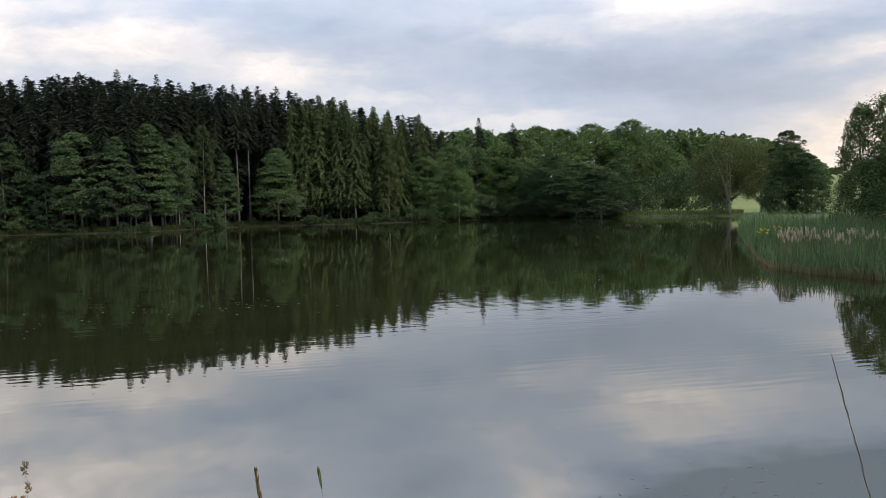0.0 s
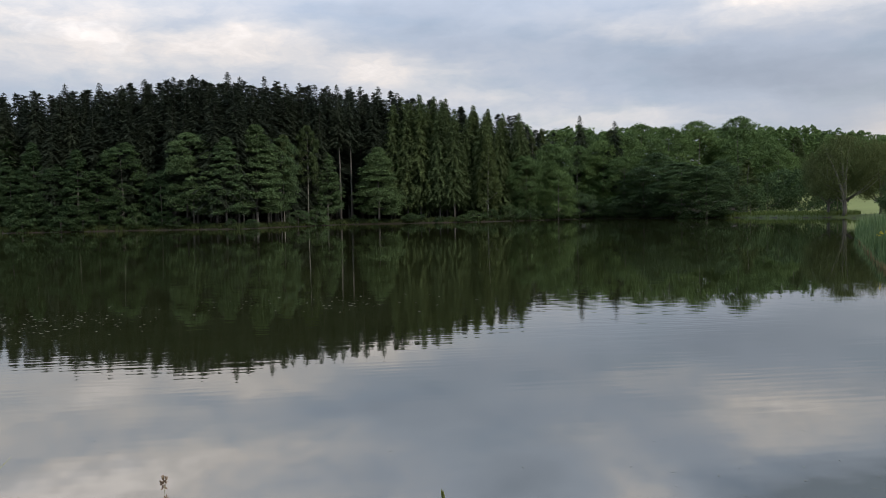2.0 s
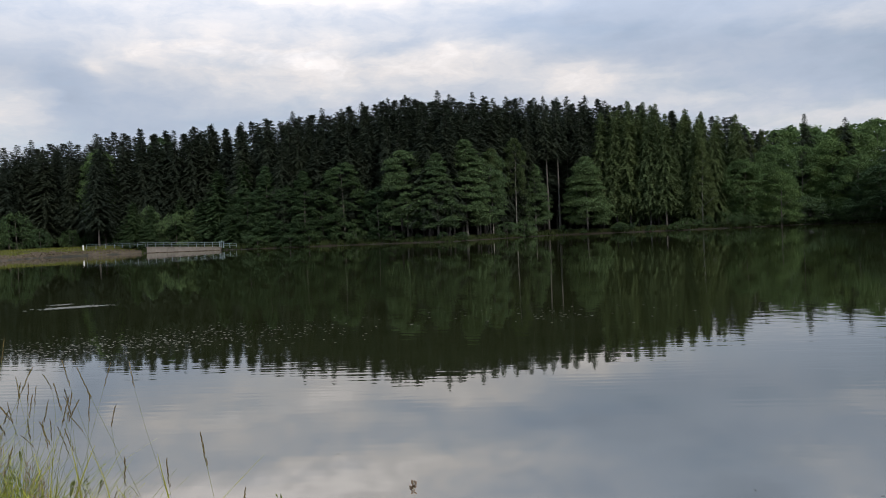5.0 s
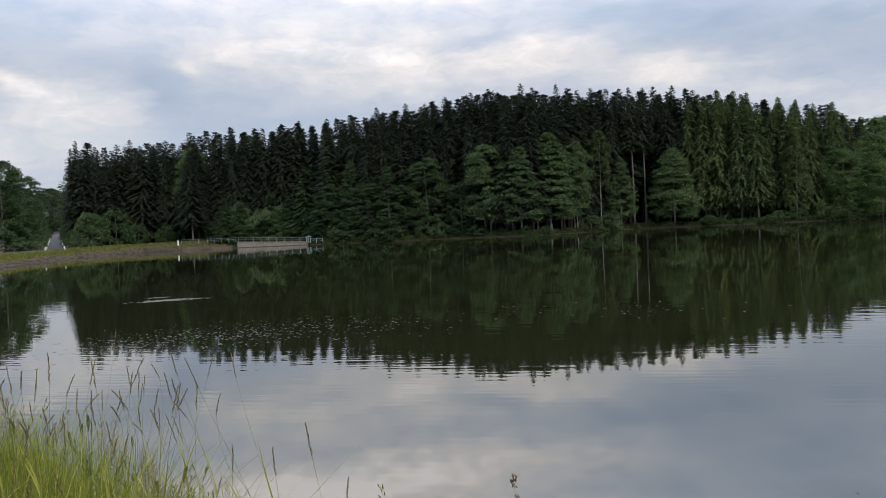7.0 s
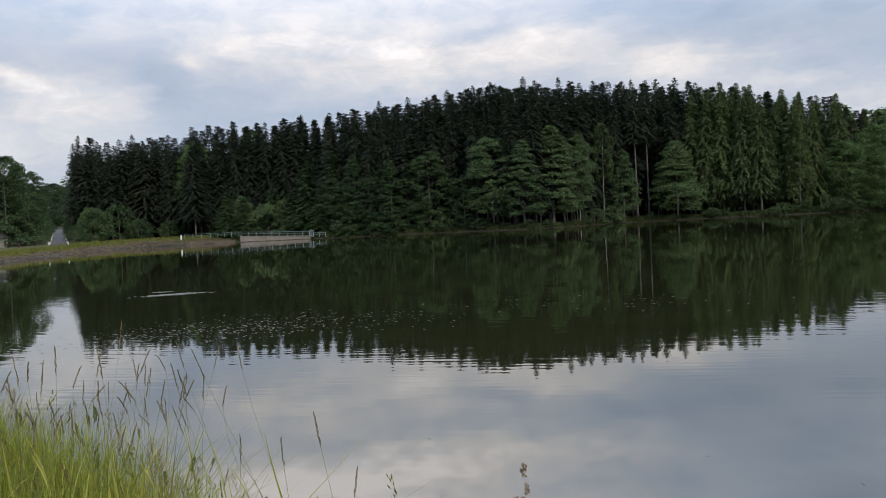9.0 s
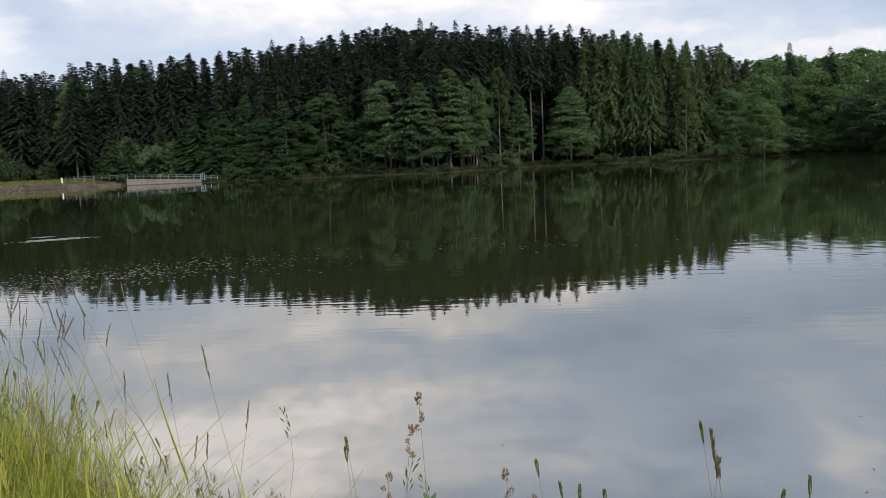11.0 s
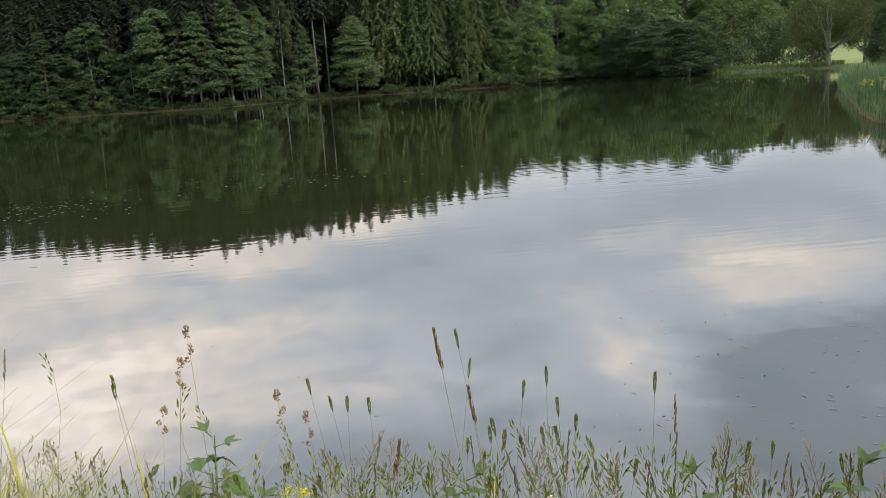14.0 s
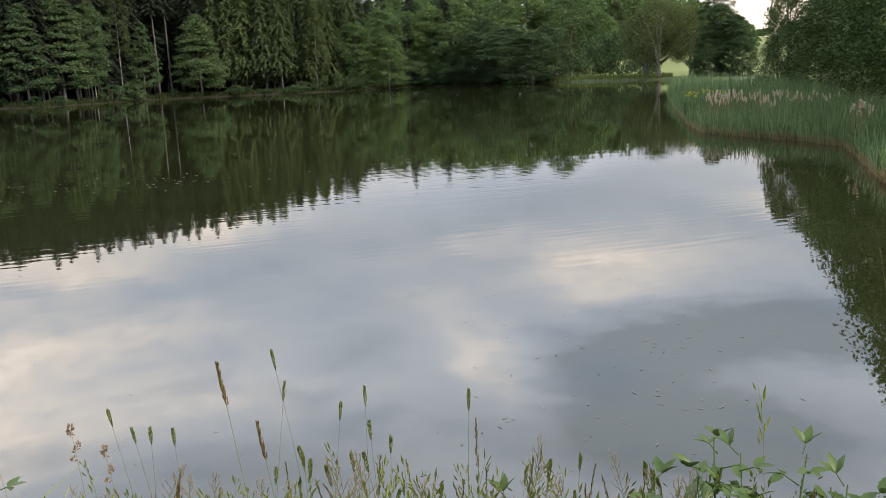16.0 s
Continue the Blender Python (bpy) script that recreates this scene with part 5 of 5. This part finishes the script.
# tips of the stalks that stand out
COCKSFOOT = ((-0.725, 1.645, 2.078), (-0.740, 1.590, 2.022), (-0.548, 1.655, 1.925), (-0.838, 1.700, 1.868), (-0.490, 1.670, 1.868))
FOXTAIL = ((-0.514, 1.773, 1.906), (-0.457, 1.710, 1.886), (-0.410, 1.660, 1.900), (-0.336, 1.620, 1.914), (-0.130, 1.735, 1.950), (-0.022, 1.717, 1.902), (0.040, 1.787, 1.908),
           (-0.180, 1.904, 1.972), (0.233, 1.580, 1.966), (0.052, 1.498, 1.955), (0.075, 1.556, 1.892), (-0.072, 1.410, 1.956), (-0.825, 1.462, 2.036), (-0.100, 1.580, 1.860))
PLUME = ((-0.117, 1.048, 2.236), (-0.175, 0.978, 2.104), (-0.079, 1.069, 2.146))
SPIKE = ((0.221, 1.186, 2.086), (0.344, 1.111, 2.008), (0.456, 1.196, 1.978), (0.395, 1.140, 1.960), (0.300, 1.200, 1.940))
BROME = ((-0.750, 1.508, 2.012), (-0.770, 1.850, 1.850), (0.576, 1.452, 1.914), (-0.560, 1.800, 1.800), (0.000, 1.640, 1.880), (0.640, 1.180, 2.020), (0.700, 1.250, 1.960), (-0.300, 1.550, 1.850), (0.560, 1.000, 2.190))
for kind, tips in (("cocksfoot", COCKSFOOT), ("foxtail", FOXTAIL), ("plume", PLUME), ("spike", SPIKE), ("brome", BROME)):
    for tip in tips:
        stand_tip(kind, tip, 0.012 if kind == "plume" else 0.03)
stand_tip("spike", (0.335, 0.435, 2.485), root=(0.80, 0.62), slim=0.22)
for kind, a, e, d in (("spike", -37.6, -11.0, 1.9), ("spike", -40.2, -12.5, 2.0), ("spike", -42.4, -12.3, 2.1), ("spike", -35.0, -14.9, 1.9), ("brome", -31.6, -15.1, 1.9), ("spike", -39.2, -16.4, 2.0), ("spike", -38.0, -16.6, 2.0), ("foxtail", -28.6, -18.4, 1.8)):
    stand(kind, a, e, d)
for a, e in ((-48.6, -4.7), (-45.8, -6.6), (-53.0, -6.5), (-54.7, -5.5), (-53.3, -7.4), (-47.4, -8.2), (-47.9, -7.4), (-46.7, -8.6), (-50.0, -10.1), (-55.9, -7.1), (-51.6, -9.3)):
    stand("spike", a, e, G.uniform(2.4, 3.2), 0.12)
for k in range(60):
    stand("spike", G.uniform(-58, -42.5), G.uniform(-10.5, -5.5), G.uniform(2.3, 3.3), 0.25)
for k in range(300):
    stand(("foxtail", "brome", "brome", "spike", "brome", "brome", "panicle")[k % 7], G.uniform(-29, 40), -24.3 - abs(G.normal(0, 2.4)), G.uniform(1.35, 1.85), 0.16)
for k in range(430):
    a = G.uniform(-66, -27)
    top_el = float(np.interp(a, (-62, -53, -46, -40, -34, -29), (-6.5, -8.0, -12.0, -17.0, -20.5, -23.0)))
    stand(("spike", "brome", "spike", "foxtail", "brome", "panicle")[k % 6], a, top_el - abs(G.normal(0, 4.5)), G.uniform(1.9, 3.6), 0.14)


def joined_stalks():
    """The many stalks of the thick grass as one mesh."""
    mats, vs, fs, idx, n = [], [], [], [], 0
    for ob, m in REST:
        mm = np.array(m)
        for child in ob.children:
            me = child.data
            mat = me.materials[0]
            if mat not in mats:
                mats.append(mat)
            v = np.empty(len(me.vertices) * 3)
            me.vertices.foreach_get("co", v)
            vs.append(v.reshape(-1, 3) @ mm[:3, :3].T + mm[:3, 3])
            for p in me.polygons:
                fs.append([n + k for k in p.vertices])
            idx += [mats.index(mat)] * len(me.polygons)
            n += len(me.vertices)
    ob = new("grass_stalks", data("grass_stalks", np.concatenate(vs), fs, mats, False, idx))
    tagged(ob, "many thin grass stalks with green and brown heads", "grass", "", "stuff")


joined_stalks()


def meadow_blades():
    """Dense blades on the bank, thinner towards the open front."""
    r = randoms(71)
    def spots(n, az0, az1, rule):
        out = []
        while len(out) < n:
            a = r.uniform(az0, az1)
            d = math.sqrt(r.uniform(0.9, 8.5 ** 2))
            if (d > 7.5 and a > -56) or d < (1.9 if a < -20 else 1.3):
                continue
            if r.uniform() < rule(a, d):
                out.append((d * math.sin(radians(a)), d * math.cos(radians(a)), 0.0))
        out = np.array(out)
        keep = outside(out[:, :2]) > 0.03
        out = out[keep]
        out[:, 2] = height(out[:, :2]) - 0.02
        return out
    for name, label, n, a0, a1, rule, tall, wide, seed, mat in (
            ("meadow_grass", "lush yellow-green grass on the near bank", 80000, -85, -22, lambda a, d: 1.0 if a < -36 else max(0.05, (-22 - a) / 14), 0.62, 0.0036, 72, GRASS),
            ("bank_grass", "thin green grass at the water's edge", 9000, -34, 60, lambda a, d: 1.0 if 1.25 < d < 2.3 else 0.0, 0.64, 0.0042, 73, GRASS),
            ("dry_grass", "straw-coloured grass stems among the green", 5000, -85, -22, lambda a, d: 1.0 if a < -34 else 0.3, 0.64, 0.0022, 74, STRAW)):
        p = spots(n, a0, a1, rule)
        if seed == 72:
            tall = tall * (1.0 + 0.3 * ease(np.degrees(np.arctan2(p[:, 0], p[:, 1])), -38, -52))
        v, f = blades(p, tall, wide, 0.36, seed, 4)
        tagged(new(name, data(name, v, f, mat)), label, "grass", "", "stuff")


def leaf_mesh(name, length, width, mat, droop=0.35):
    """A pointed leaf, folded along its midrib, with toothed edges."""
    n = 9
    v, f = [], []
    for k in range(n + 1):
        t = k / n
        w = width * 0.5 * math.sin(math.pi * t ** 0.75) ** 0.9 * (1 + 0.12 * (-1) ** k)
        z = -droop * length * t * t
        v += [(-w, length * t, z + 0.22 * w), (0, length * t, z), (w, length * t, z + 0.22 * w)]
    for k in range(n):
        i = 3 * k
        f += [(i, i + 1, i + 4, i + 3), (i + 1, i + 2, i + 5, i + 4)]
    return data(name, v, f, mat, True)


def bramble_shoots():
    top = template(new("bramble_shoot"))
    stem = [(0, 0, 0), (0.03, 0.01, 0.4), (0.02, 0.04, 0.8), (0.03, 0.03, 1.08)]
    part("stem", Shape().tube(stem, (0.0036, 0.003, 0.0024, 0.0014), 6).mesh("stem", BRAMBLE, True), top)
    r = randoms(81)
    shapes = [leaf_mesh("leaf", l, w, BRAMBLE, d) for l, w, d in ((0.060, 0.036, 0.40), (0.048, 0.027, 0.55), (0.036, 0.016, 0.1))]
    for k in range(19):
        t = k / 18
        z = 0.62 + 0.46 * t
        b = k * 137.5 + r.uniform(-15, 15)
        reach = 0.085 * (1.1 - 0.85 * t)
        base = Vector((0.025, 0.035, z))
        out = Vector((-math.sin(radians(b)), math.cos(radians(b)), 0.35))
        hub = base + out * reach
        part("leaf_stalk", Shape().tube((base, hub), (0.0013, 0.0009), 4).mesh("leaf_stalk", BRAMBLE), top)
        pitch = r.uniform(-22, 8) + 50 * max(0, t - 0.85) / 0.15
        for q, turn in ((0 if t < 0.85 else 2, 0), (1 if t < 0.85 else 2, 68), (1 if t < 0.85 else 2, -68)):
            ob = part("leaf", shapes[q], top)
            ob.matrix_basis = Matrix.Translation(hub) @ pose(0, 0, 0, 0, 0, b + turn) @ pose(0, 0, 0, pitch, r.uniform(-25, 25), 0)
    for a, e, d in ((-22.8, -23.2, 1.7), (-24.0, -24.8, 1.65), (-20.9, -25.0, 1.6), (26.2, -23.2, 1.6), (24.2, -25.4, 1.55), (31.0, -24.0, 1.55), (29.0, -25.0, 1.5), (33.3, -22.8, 1.6), (27.4, -25.0, 1.5), (30.0, -22.6, 1.65), (35.5, -22.5, 1.6), (28.2, -23.6, 1.6), (25.2, -26.0, 1.5), (34.4, -24.6, 1.5), (32.4, -25.5, 1.5), (17.3, -27.0, 1.6), (-1.5, -27.0, 1.6)):
        tip = EYE + d * Vector((math.sin(radians(a)) * math.cos(radians(e)), math.cos(radians(a)) * math.cos(radians(e)), math.sin(radians(e))))
        root = land_root(tip)
        k = max(0.5, tip.z - root.z) / 1.1
        m = Matrix.Translation(root) @ pose(0, 0, 0, r.uniform(-6, 6), r.uniform(-6, 6), r.uniform(0, 360)) @ Matrix.Diagonal((1, 1, k, 1))
        tagged(copy_thing(top, m), "leafy bright green bramble shoot on the bank", "bramble", "bramble shoots on the bank")


def flowering_herbs():
    """Leafy herbs with frothy cream or yellow flower heads among the grass."""
    r = randoms(91)
    for name, petals, word, spots in (("meadowsweet", FLUFF, "cream", ((0.02, 1.25, 1.86), (-0.03, 1.22, 1.83), (0.06, 1.30, 1.82))), ("bedstraw", YELLOW_GREEN, "yellow-green", ((0.33, 1.10, 1.89), (-0.46, 1.42, 1.80)))):
        top = template(new(name))
        part("stem", Shape().tube(((0, 0, -0.75), (0.01, 0.0, -0.3), (0, 0, -0.02)), (0.0024, 0.002, 0.001), 5).mesh("stem", STALK, True), top)
        c, a, w = [], [], []
        for k in range(260):
            d = Vector(r.normal(size=3)).normalized()
            lobe = (k % 5)
            base = Vector((0.020 * math.cos(lobe * 1.26), 0.020 * math.sin(lobe * 1.26), -0.008 * (lobe % 3)))
            c.append(tuple(base + d * 0.017 * r.uniform(0.5, 1)))
            a.append(tuple(d.orthogonal().normalized() * 0.0056))
            w.append(tuple(d.cross(d.orthogonal()).normalized() * 0.0048))
        part("flower_head", data("flower_head", *leaves(c, a, w), petals), top, word + " frothy flower head")
        leaf = leaf_mesh("leaf", 0.075, 0.026, BRAMBLE, 0.3)
        for k in range(9):
            ob = part("leaf", leaf, top)
            ob.matrix_basis = Matrix.Translation((0.004, 0, -0.06 - 0.05 * k)) @ pose(0, 0, 0, 0, 0, k * 137.5) @ pose(0, 0, 0, 25 - 6 * k, 0, 0)
        for x, y, z in spots:
            tagged(copy_thing(top, pose(x, y, z, r.uniform(-8, 8), r.uniform(-8, 8), r.uniform(0, 360))), word + " flowering herb among the bank grass", "wildflower", "wildflowers on the bank")


meadow_blades()
bramble_shoots()
flowering_herbs()

for ob in TEMPLATES:
    for o in (*ob.children_recursive, ob):
        bpy.data.objects.remove(o)
